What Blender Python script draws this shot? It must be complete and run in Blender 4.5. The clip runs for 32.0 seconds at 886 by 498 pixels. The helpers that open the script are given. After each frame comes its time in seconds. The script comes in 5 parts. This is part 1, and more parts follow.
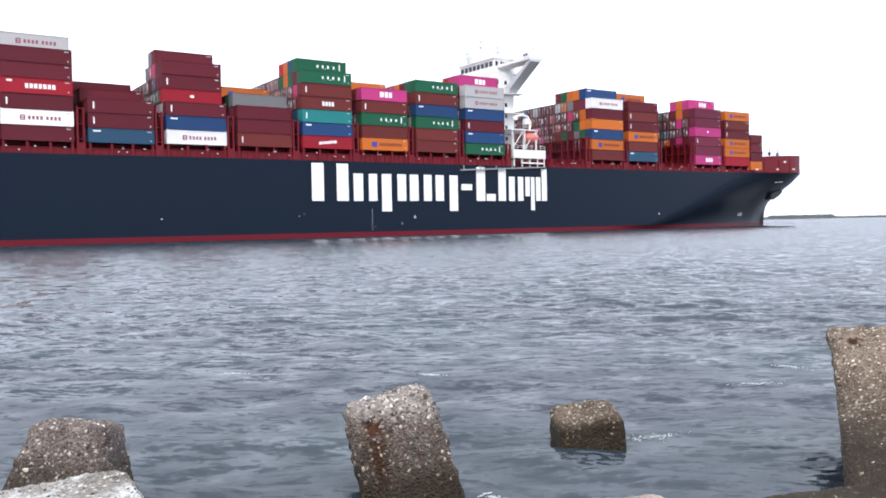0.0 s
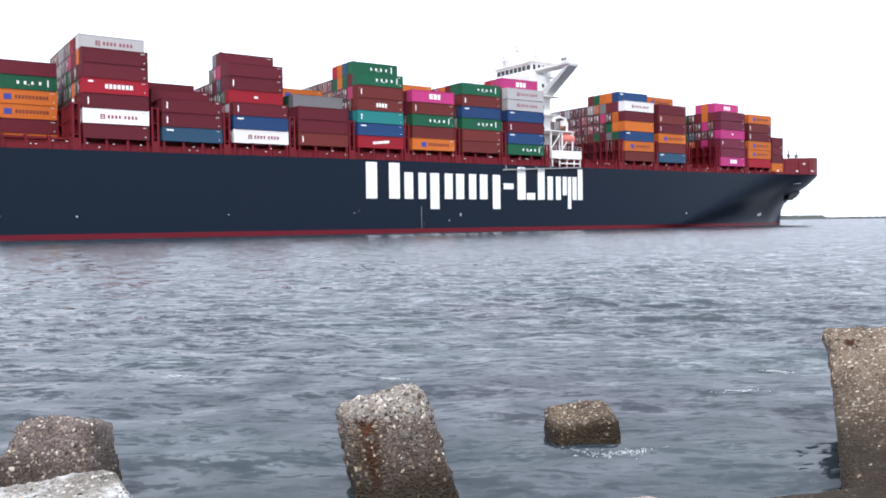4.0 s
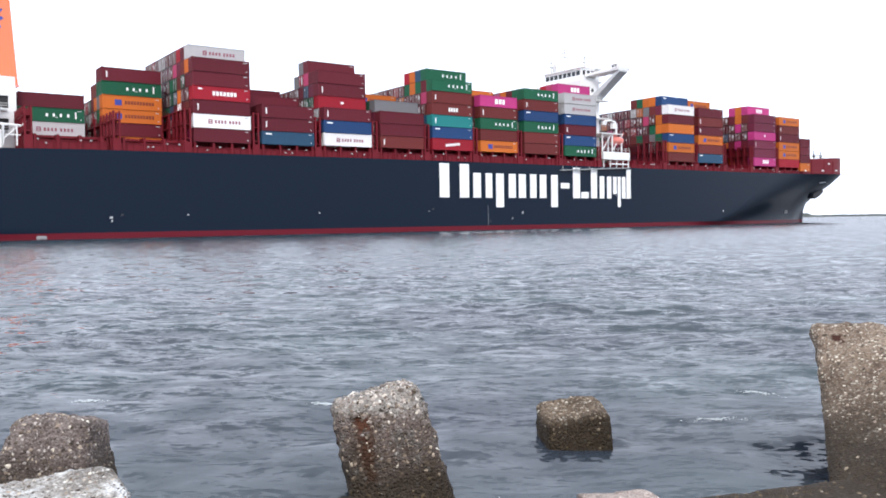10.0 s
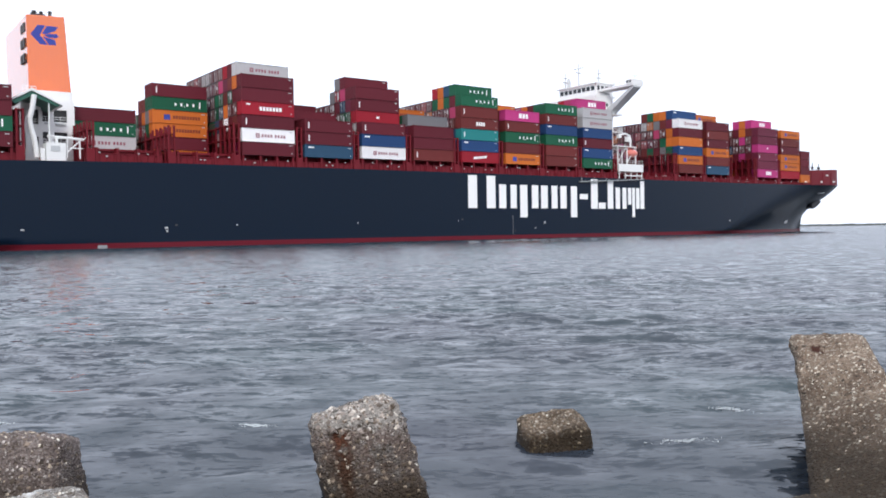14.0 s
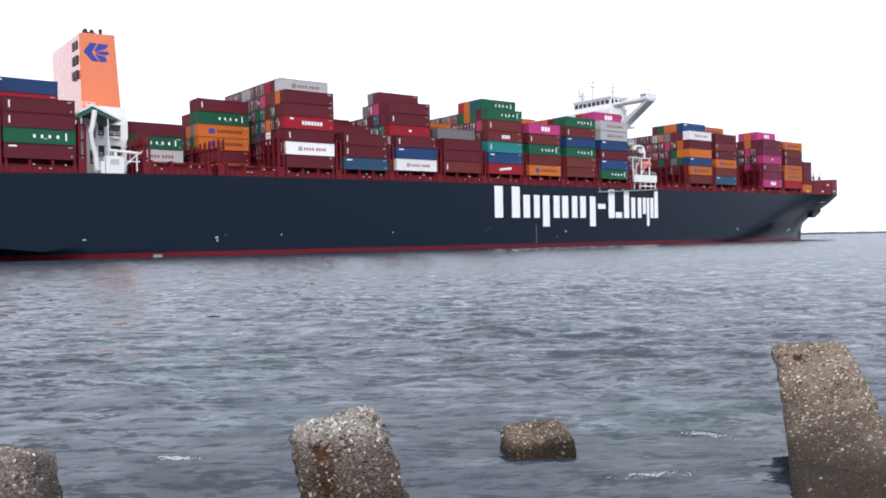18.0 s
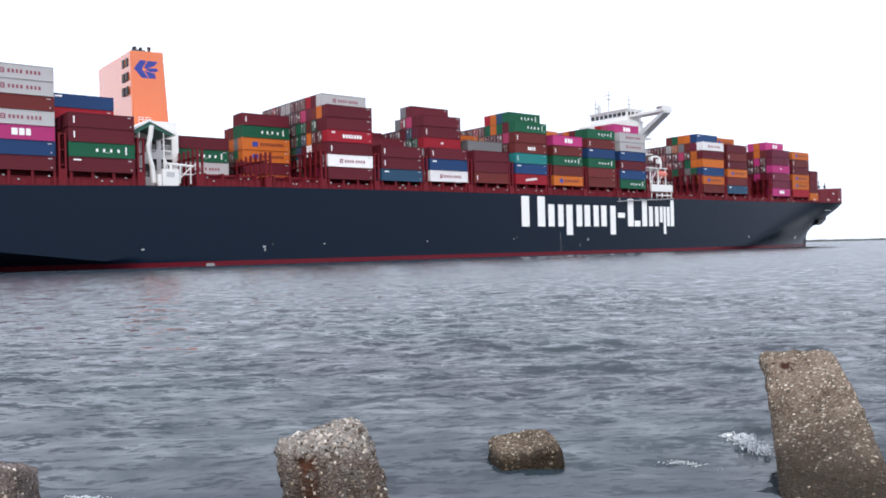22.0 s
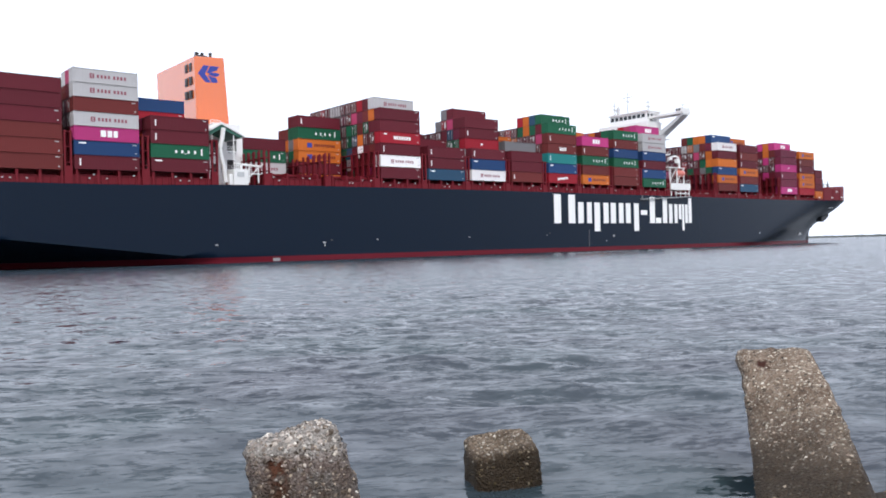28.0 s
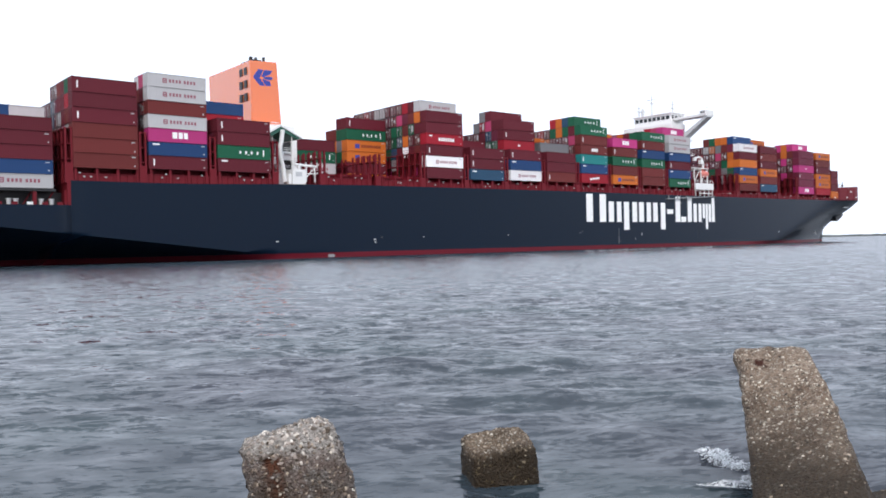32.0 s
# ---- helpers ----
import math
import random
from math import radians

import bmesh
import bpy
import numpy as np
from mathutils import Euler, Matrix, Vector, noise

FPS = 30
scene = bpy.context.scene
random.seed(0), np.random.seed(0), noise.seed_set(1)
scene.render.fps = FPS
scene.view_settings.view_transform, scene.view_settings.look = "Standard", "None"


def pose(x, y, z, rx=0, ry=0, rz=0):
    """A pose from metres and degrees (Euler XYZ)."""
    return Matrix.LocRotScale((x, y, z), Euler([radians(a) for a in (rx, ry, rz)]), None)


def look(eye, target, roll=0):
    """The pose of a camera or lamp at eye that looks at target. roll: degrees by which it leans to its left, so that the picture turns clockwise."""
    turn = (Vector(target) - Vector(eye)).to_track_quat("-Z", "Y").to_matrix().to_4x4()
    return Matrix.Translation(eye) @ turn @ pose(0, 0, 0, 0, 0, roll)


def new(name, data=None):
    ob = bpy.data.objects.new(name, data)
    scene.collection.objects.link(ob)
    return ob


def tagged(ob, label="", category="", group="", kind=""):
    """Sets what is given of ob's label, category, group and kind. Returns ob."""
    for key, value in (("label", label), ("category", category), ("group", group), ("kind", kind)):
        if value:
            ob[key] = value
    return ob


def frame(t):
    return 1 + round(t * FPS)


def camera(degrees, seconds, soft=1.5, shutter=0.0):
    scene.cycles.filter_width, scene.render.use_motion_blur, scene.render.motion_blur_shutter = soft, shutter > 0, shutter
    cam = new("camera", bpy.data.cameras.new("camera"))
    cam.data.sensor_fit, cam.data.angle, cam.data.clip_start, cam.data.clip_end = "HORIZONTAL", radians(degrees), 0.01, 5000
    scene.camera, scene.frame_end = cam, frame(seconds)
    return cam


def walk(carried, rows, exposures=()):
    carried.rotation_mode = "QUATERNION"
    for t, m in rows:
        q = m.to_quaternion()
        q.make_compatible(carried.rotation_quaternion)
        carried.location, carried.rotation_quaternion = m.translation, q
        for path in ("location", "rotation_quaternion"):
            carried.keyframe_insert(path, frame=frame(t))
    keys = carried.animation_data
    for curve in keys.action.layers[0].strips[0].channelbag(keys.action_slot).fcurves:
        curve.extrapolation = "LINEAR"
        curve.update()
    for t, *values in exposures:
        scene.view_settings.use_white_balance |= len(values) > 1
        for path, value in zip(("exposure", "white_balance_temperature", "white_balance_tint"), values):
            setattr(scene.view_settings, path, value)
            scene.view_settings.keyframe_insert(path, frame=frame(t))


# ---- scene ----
cam = camera(55.88, 32.0, soft=1.8)
ABEAM = 169.51  # halfway, from the camera's line to the ship's near side, abreast of PIVOT
HEADING, PIVOT = 1.073, 80.0  # the ship lies a little askew, its stern nearer


def aim(x, y, z, yaw, pitch, roll):
    """A camera pose: yaw to the right of +y, pitch upwards, roll."""
    return pose(x, y, z, 90 + pitch, 0, -yaw) @ pose(0, 0, 0, 0, 0, roll)


walk(cam, [
    (0.0, aim(-0.066, -0.113, 2.479, 32.859, -1.647, -1.115)),
    (0.5, aim(-0.066, -0.106, 2.474, 32.911, -1.672, -1.104)),
    (1.0, aim(-0.058, -0.085, 2.476, 32.990, -1.715, -1.078)),
    (1.5, aim(-0.046, -0.065, 2.479, 33.051, -1.734, -1.094)),
    (2.0, aim(-0.039, -0.047, 2.479, 33.135, -1.763, -1.099)),
    (2.5, aim(-0.035, -0.030, 2.482, 33.202, -1.788, -1.059)),
    (3.0, aim(-0.038, -0.025, 2.475, 33.319, -1.768, -0.946)),
    (3.5, aim(-0.037, -0.015, 2.474, 33.379, -1.767, -0.810)),
    (5.5, aim(-0.066, -0.034, 2.467, 33.507, -1.897, -0.547)),
    (6.0, aim(-0.075, -0.043, 2.466, 33.529, -1.969, -0.539)),
    (6.5, aim(-0.085, -0.048, 2.469, 33.579, -2.030, -0.584)),
    (7.0, aim(-0.090, -0.056, 2.467, 33.649, -2.067, -0.659)),
    (7.5, aim(-0.089, -0.046, 2.466, 33.758, -2.088, -0.701)),
    (8.0, aim(-0.096, -0.051, 2.466, 33.863, -2.077, -0.785)),
    (8.5, aim(-0.106, -0.057, 2.467, 33.975, -2.060, -0.836)),
    (9.0, aim(-0.110, -0.053, 2.465, 34.095, -2.013, -0.833)),
    (9.5, aim(-0.115, -0.047, 2.464, 34.157, -1.956, -0.852)),
    (10.0, aim(-0.118, -0.047, 2.465, 34.240, -1.893, -0.806)),
    (10.5, aim(-0.117, -0.049, 2.467, 34.306, -1.814, -0.784)),
    (11.0, aim(-0.110, -0.039, 2.470, 34.395, -1.741, -0.779)),
    (11.5, aim(-0.114, -0.041, 2.469, 34.530, -1.647, -0.770)),
    (12.0, aim(-0.107, -0.032, 2.466, 34.711, -1.548, -0.713)),
    (12.5, aim(-0.114, -0.037, 2.473, 34.912, -1.433, -0.680)),
    (13.0, aim(-0.110, -0.035, 2.474, 35.120, -1.343, -0.711)),
    (13.5, aim(-0.079, -0.002, 2.481, 35.379, -1.245, -0.811)),
    (14.0, aim(-0.067, 0.011, 2.482, 35.617, -1.206, -0.903)),
    (14.5, aim(-0.061, 0.018, 2.486, 35.847, -1.153, -1.019)),
    (16.5, aim(-0.019, 0.061, 2.489, 36.525, -0.881, -1.087)),
    (17.0, aim(-0.014, 0.054, 2.489, 36.578, -0.783, -1.062)),
    (17.5, aim(-0.019, 0.040, 2.488, 36.614, -0.661, -1.104)),
    (18.0, aim(-0.027, 0.027, 2.486, 36.676, -0.564, -1.087)),
    (18.5, aim(-0.027, 0.020, 2.489, 36.758, -0.462, -1.055)),
    (19.0, aim(-0.023, 0.018, 2.491, 36.844, -0.366, -1.039)),
    (19.5, aim(-0.016, 0.022, 2.489, 36.947, -0.287, -1.023)),
    (20.0, aim(-0.007, 0.022, 2.487, 37.023, -0.202, -1.071)),
    (20.5, aim(-0.006, 0.012, 2.488, 37.079, -0.112, -1.107)),
    (21.0, aim(-0.000, 0.016, 2.489, 37.152, -0.055, -1.159)),
    (21.5, aim(0.006, 0.014, 2.493, 37.234, 0.005, -1.237)),
    (22.0, aim(0.025, 0.031, 2.491, 37.342, 0.054, -1.354)),
    (22.5, aim(0.044, 0.048, 2.491, 37.433, 0.087, -1.376)),
    (23.0, aim(0.071, 0.063, 2.490, 37.575, 0.101, -1.300)),
    (23.5, aim(0.084, 0.056, 2.491, 37.687, 0.082, -1.250)),
    (24.0, aim(0.095, 0.070, 2.493, 37.839, 0.067, -1.142)),
    (24.5, aim(0.108, 0.074, 2.492, 37.949, 0.049, -1.084)),
    (25.0, aim(0.118, 0.071, 2.492, 38.041, 0.037, -1.052)),
    (25.5, aim(0.119, 0.062, 2.495, 38.107, 0.006, -1.084)),
    (27.5, aim(0.154, 0.064, 2.498, 38.425, -0.156, -1.338)),
    (28.0, aim(0.165, 0.078, 2.497, 38.533, -0.183, -1.406)),
    (28.5, aim(0.170, 0.076, 2.498, 38.621, -0.170, -1.503)),
    (29.0, aim(0.173, 0.077, 2.494, 38.731, -0.175, -1.596)),
    (29.5, aim(0.180, 0.079, 2.496, 38.798, -0.160, -1.538)),
    (30.0, aim(0.170, 0.070, 2.498, 38.764, -0.190, -1.461)),
    (30.5, aim(0.171, 0.066, 2.495, 38.716, -0.216, -1.393)),
    (31.0, aim(0.182, 0.072, 2.492, 38.685, -0.226, -1.384)),
    (31.5, aim(0.184, 0.081, 2.490, 38.677, -0.262, -1.332)),
    (32.0, aim(0.178, 0.086, 2.493, 38.663, -0.304, -1.248)),
], exposures=[(0.0, 0.3), (13.1, 0.3), (13.9, 0.0), (17.0, -0.02), (32.0, 0.0)])
# where the ship's origin is along its course, and how far it is set off from it, by seconds
COURSE = [
    (0.0, 15.938, 1.309),
    (2.0, 23.469, 1.145),
    (4.0, 31.228, 0.982),
    (6.0, 39.072, 0.818),
    (8.0, 46.883, 0.654),
    (10.0, 54.567, 0.491),
    (12.0, 62.056, 0.327),
    (14.0, 69.308, 0.164),
    (16.0, 76.306, -0.000),
    (18.0, 83.058, -0.164),
    (20.0, 89.598, -0.327),
    (22.0, 95.984, -0.491),
    (24.0, 102.300, -0.654),
    (26.0, 108.657, -0.818),
    (28.0, 115.188, -0.982),
    (30.0, 122.055, -1.145),
    (32.0, 129.442, -1.309),
]

# ---- world and light: a bright overcast sky ----
SUN_EL, SUN_AZ = 44.0, 214.0
world = bpy.data.worlds.new("overcast")
scene.world = world
world.use_nodes = True
wn, wl = world.node_tree.nodes, world.node_tree.links
wn.clear()
sky = wn.new("ShaderNodeTexSky")
sky.sky_type = "NISHITA"
sky.sun_disc = False
sky.sun_elevation, sky.sun_rotation = radians(SUN_EL), radians(SUN_AZ)
sky.air_density, sky.dust_density, sky.ozone_density = 1.0, 4.0, 1.0
cloud = wn.new("ShaderNodeMix")
cloud.data_type = "RGBA"
cloud.inputs["Factor"].default_value = 0.86
cloud.inputs["B"].default_value = (13.2, 14.2, 16.5, 1)
bgd = wn.new("ShaderNodeBackground")
bgd.inputs["Strength"].default_value = 0.1
wout = wn.new("ShaderNodeOutputWorld")
wl.new(sky.outputs["Color"], cloud.inputs["A"])
wl.new(cloud.outputs["Result"], bgd.inputs["Color"])
wl.new(bgd.outputs["Background"], wout.inputs["Surface"])
sun = new("sun", bpy.data.lights.new("sun", "SUN"))
sun.data.energy, sun.data.angle, sun.data.color = 1.7, radians(14), (1.0, 0.96, 0.9)
sun.matrix_world = look((0, 0, 0), (-math.sin(radians(SUN_AZ)) * math.cos(radians(SUN_EL)),
                                   -math.cos(radians(SUN_AZ)) * math.cos(radians(SUN_EL)), -math.sin(radians(SUN_EL))))


# ---- materials ----
def nodes_of(name):
    m = bpy.data.materials.new(name)
    m.use_nodes = True
    nt = m.node_tree
    return m, nt.nodes, nt.links, nt.nodes["Principled BSDF"]


def rgba(c):
    return (c[0], c[1], c[2], 1.0)


def painted(name, colour, rough=0.5, vary=0.25, scale=0.6, grime=0.25, ribs=0.0, metal=0.0, spec=0.5, soot=0.03):
    """Painted steel: blotches at two scales, streaks of dirt, and, for ribbed sheet, fine relief."""
    m, n, l, b = nodes_of(name)
    co = n.new("ShaderNodeTexCoord")
    big = n.new("ShaderNodeTexNoise")
    big.inputs["Scale"].default_value, big.inputs["Detail"].default_value = scale, 5
    l.new(co.outputs["Object"], big.inputs["Vector"])
    st = n.new("ShaderNodeMapping")
    st.inputs["Scale"].default_value = (3.0, 3.0, 0.25)
    l.new(co.outputs["Object"], st.inputs["Vector"])
    streak = n.new("ShaderNodeTexNoise")
    streak.inputs["Scale"].default_value, streak.inputs["Detail"].default_value = 1.6, 6
    l.new(st.outputs["Vector"], streak.inputs["Vector"])
    info = n.new("ShaderNodeObjectInfo")
    val = n.new("ShaderNodeMath")
    val.operation = "MULTIPLY_ADD"
    l.new(info.outputs["Random"], val.inputs[0])
    val.inputs[1].default_value, val.inputs[2].default_value = vary, 1 - vary / 2
    hsv = n.new("ShaderNodeHueSaturation")
    hsv.inputs["Color"].default_value = rgba(colour)
    l.new(val.outputs[0], hsv.inputs["Value"])
    m1 = n.new("ShaderNodeMapRange")
    m1.inputs["From Min"].default_value, m1.inputs["From Max"].default_value = 0.35, 0.75
    m1.inputs["To Max"].default_value = grime
    l.new(streak.outputs["Fac"], m1.inputs["Value"])
    m2 = n.new("ShaderNodeMapRange")
    m2.inputs["From Min"].default_value, m2.inputs["From Max"].default_value = 0.4, 0.8
    m2.inputs["To Max"].default_value = grime
    l.new(big.outputs["Fac"], m2.inputs["Value"])
    mx = n.new("ShaderNodeMath")
    mx.operation = "MAXIMUM"
    l.new(m1.outputs[0], mx.inputs[0])
    l.new(m2.outputs[0], mx.inputs[1])
    mix = n.new("ShaderNodeMix")
    mix.data_type = "RGBA"
    mix.inputs["B"].default_value = rgba([0.55 * c + soot for c in colour])
    l.new(mx.outputs[0], mix.inputs["Factor"])
    l.new(hsv.outputs["Color"], mix.inputs["A"])
    l.new(mix.outputs["Result"], b.inputs["Base Color"])
    b.inputs["Roughness"].default_value, b.inputs["Metallic"].default_value = rough, metal
    b.inputs["Specular IOR Level"].default_value = spec
    if ribs:
        wv = n.new("ShaderNodeTexWave")
        wv.inputs["Scale"].default_value = ribs
        l.new(co.outputs["Object"], wv.inputs["Vector"])
        bp = n.new("ShaderNodeBump")
        bp.inputs["Strength"].default_value, bp.inputs["Distance"].default_value = 0.5, 0.04
        l.new(wv.outputs["Fac"], bp.inputs["Height"])
        l.new(bp.outputs["Normal"], b.inputs["Normal"])
    return m


# container colours
COLOURS = {
    "maroon": (0.115, 0.011, 0.021), "brown": (0.14, 0.022, 0.021), "red": (0.32, 0.01, 0.024), "green": (0.009, 0.1, 0.05),
    "blue": (0.014, 0.05, 0.15), "steel": (0.025, 0.075, 0.14), "white": (0.86, 0.84, 0.85), "silver": (0.47, 0.46, 0.47),
    "grey": (0.17, 0.17, 0.18), "orange": (0.55, 0.14, 0.022), "magenta": (0.47, 0.04, 0.19), "teal": (0.02, 0.23, 0.23),
    "pink": (0.42, 0.05, 0.13), "plum": (0.14, 0.018, 0.042),
}
BOX = {k: painted("container_" + k, c, 0.6, 0.25, 0.7, 0.16, ribs=1.12, spec=0.25, soot=0.012) for k, c in COLOURS.items()}
M_HULL = painted("hull_navy", (0.0022, 0.0095, 0.0235), 0.24, 0.0, 0.05, 0.2, spec=0.15, soot=0.006)
M_BOOT = painted("boot_red", (0.13, 0.006, 0.016), 0.5, 0.0, 0.1, 0.25, spec=0.2, soot=0.01)
M_DECKRED = painted("deck_red", (0.155, 0.007, 0.015), 0.6, 0.15, 0.3, 0.2, spec=0.25, soot=0.012)
M_DECK = painted("deck_plate", (0.2, 0.03, 0.03), 0.7, 0.0, 0.3, 0.4)
M_WHITE = painted("white_paint", (0.8, 0.8, 0.79), 0.45, 0.05, 0.4, 0.1)
M_LETTER = painted("white_lettering", (0.9, 0.9, 0.9), 0.5, 0.0, 0.3, 0.06)
M_FUNNEL = painted("funnel_orange", (0.8, 0.16, 0.025), 0.22, 0.0, 0.1, 0.1, spec=0.7)
M_FUNNEL.node_tree.nodes["Principled BSDF"].inputs["Coat Weight"].default_value = 1.0  # fresh gloss paint
M_DARK = painted("dark_steel", (0.02, 0.02, 0.022), 0.5, 0.1, 0.5, 0.2)
M_GLASS = painted("dark_glazing", (0.015, 0.02, 0.025), 0.12, 0.1, 0.5, 0.1)
M_GREYST = painted("grey_steel", (0.3, 0.31, 0.32), 0.5, 0.1, 0.5, 0.3)
M_PALEGREY = painted("pale_grey_paint", (0.5, 0.51, 0.52), 0.5, 0.0, 0.4, 0.1)
M_LOGOBLUE = painted("logo_blue", (0.03, 0.05, 0.32), 0.5, 0.0, 0.3, 0.08)
M_MARKRED = painted("mark_red", (0.27, 0.07, 0.1), 0.5, 0.0, 0.3, 0.1)
M_MARKDARK = painted("mark_dark", (0.2, 0.03, 0.01), 0.5, 0.0, 0.3, 0.1)
M_BOAT = painted("lifeboat_orange", (0.72, 0.21, 0.17), 0.45, 0.0, 0.4, 0.1)
M_ROD = painted("galvanised", (0.35, 0.33, 0.33), 0.5, 0.1, 0.5, 0.2)
M_ROOFGREEN = painted("roof_green", (0.02, 0.12, 0.08), 0.5, 0.0, 0.4, 0.2)


def make_concrete(name, dark, light, pebble, share=0.8, streak=False, white=0.0, tide_at=0.0, crust=0.0, stain=None, soft=0.54):
    """Exposed-aggregate concrete: pebbles of many tones in a dark matrix, wet and weedy towards the water."""
    m, n, l, b = nodes_of(name)
    co = n.new("ShaderNodeTexCoord")

    def math_node(op, a, c=None):
        q = n.new("ShaderNodeMath")
        q.operation = op
        q.use_clamp = True
        for i, v in enumerate((a, c)):
            if v is None:
                continue
            if isinstance(v, (int, float)):
                q.inputs[i].default_value = v
            else:
                l.new(v, q.inputs[i])
        return q.outputs[0]

    def mix(fac, a, c):
        q = n.new("ShaderNodeMix")
        q.data_type = "RGBA"
        l.new(fac, q.inputs["Factor"])
        for key, v in (("A", a), ("B", c)):
            if isinstance(v, tuple):
                q.inputs[key].default_value = rgba(v)
            else:
                l.new(v, q.inputs[key])
        return q.outputs["Result"]

    def noise_tex(scale, detail=6, rough=0.6):
        q = n.new("ShaderNodeTexNoise")
        q.inputs["Scale"].default_value, q.inputs["Detail"].default_value, q.inputs["Roughness"].default_value = scale, detail, rough
        l.new(co.outputs["Object"], q.inputs["Vector"])
        return q.outputs["Fac"]

    def band(v, lo, hi):
        q = n.new("ShaderNodeMapRange")
        q.inputs["From Min"].default_value, q.inputs["From Max"].default_value = lo, hi
        l.new(v, q.inputs["Value"])
        return q.outputs[0]

    def stones(scale, limit):
        peb = n.new("ShaderNodeTexVoronoi")
        peb.inputs["Scale"].default_value = scale
        l.new(co.outputs["Object"], peb.inputs["Vector"])
        sep = n.new("ShaderNodeSeparateColor")
        l.new(peb.outputs["Color"], sep.inputs["Color"])
        pick = math_node("GREATER_THAN", sep.outputs["Red"], limit)
        body = math_node("LESS_THAN", peb.outputs["Distance"], 0.45)
        return math_node("MULTIPLY", pick, body), sep.outputs["Green"], peb.outputs["Distance"]

    base = mix(band(noise_tex(3.0, 8), 0.32, 0.7), dark, light)
    base = mix(math_node("MULTIPLY", band(noise_tex(38, 3), 0.45, 0.6), 0.5), base, tuple(0.45 * c for c in dark))
    p1, tone, d1 = stones(52, share - 0.38)
    p2, _, d2 = stones(30, share + 0.1)
    base = mix(math_node("MULTIPLY", p1, tone), base, tuple(0.7 * c for c in pebble))
    base = mix(p2, base, pebble)
    sepz = n.new("ShaderNodeSeparateXYZ")
    l.new(co.outputs["Object"], sepz.inputs[0])
    if crust:
        # the worn crown, bleached pale
        top = n.new("ShaderNodeMath")
        top.operation = "MULTIPLY_ADD"
        l.new(noise_tex(5, 5), top.inputs[0])
        top.inputs[1].default_value = 0.3
        l.new(sepz.outputs["Z"], top.inputs[2])
        base = mix(math_node("MULTIPLY", band(top.outputs[0], crust, crust + 0.12), 0.45), base, (0.43, 0.4, 0.36))
    if streak:
        # rust running down one arris
        line = n.new("ShaderNodeMath")
        line.operation = "ABSOLUTE"
        sub = n.new("ShaderNodeMath")
        sub.operation = "SUBTRACT"
        sub.inputs[1].default_value = 3.16
        l.new(sepz.outputs["X"], sub.inputs[0])
        l.new(sub.outputs[0], line.inputs[0])
        rust = math_node("SUBTRACT", 1.4, math_node("MULTIPLY", line.outputs[0], 12.0))
        rust = math_node("MULTIPLY", rust, band(noise_tex(7, 5), 0.34, 0.5))
        rust = math_node("MULTIPLY", rust, band(sepz.outputs["Z"], 0.1, 0.4))
        rust = math_node("MULTIPLY", rust, math_node("SUBTRACT", 1.0, band(sepz.outputs["Z"], 0.85, 0.92)))
        base = mix(rust, base, (0.1, 0.036, 0.019))
    if white:
        base = mix(math_node("MULTIPLY", band(noise_tex(2.6, 6), 0.5, 0.6), white), base, (0.8, 0.8, 0.78))
    if stain:
        # a rusty socket where a bar once stood
        gap = n.new("ShaderNodeVectorMath")
        gap.operation = "DISTANCE"
        gap.inputs[1].default_value = stain[0]
        l.new(co.outputs["Object"], gap.inputs[0])
        near = math_node("ADD", gap.outputs["Value"], math_node("MULTIPLY", noise_tex(16, 4), 0.3))
        base = mix(math_node("SUBTRACT", 1.0, band(near, stain[1] + 0.1, stain[1] + 0.15)), base, (0.055, 0.018, 0.011))
    # weed and wet up to a wavy tide mark
    tide = n.new("ShaderNodeMath")
    tide.operation = "MULTIPLY_ADD"
    l.new(noise_tex(2.2, 5), tide.inputs[0])
    tide.inputs[1].default_value = -0.5
    l.new(sepz.outputs["Z"], tide.inputs[2])
    wet = math_node("SUBTRACT", 1.0, band(tide.outputs[0], -0.2 + tide_at, -0.2 + soft + tide_at))
    base = mix(math_node("MULTIPLY", wet, 0.93), base, (0.026, 0.0165, 0.008))
    l.new(base, b.inputs["Base Color"])
    ro = n.new("ShaderNodeMapRange")
    ro.inputs["To Min"].default_value, ro.inputs["To Max"].default_value = 0.92, 0.7
    l.new(wet, ro.inputs["Value"])
    l.new(ro.outputs[0], b.inputs["Roughness"])
    b.inputs["Specular IOR Level"].default_value = 0.25
    hsum = math_node("ADD", math_node("SUBTRACT", 0.6, d1), math_node("SUBTRACT", 0.6, d2))
    bp = n.new("ShaderNodeBump")
    bp.inputs["Strength"].default_value, bp.inputs["Distance"].default_value = 1.0, 0.032
    l.new(hsum, bp.inputs["Height"])
    l.new(bp.outputs["Normal"], b.inputs["Normal"])
    return m


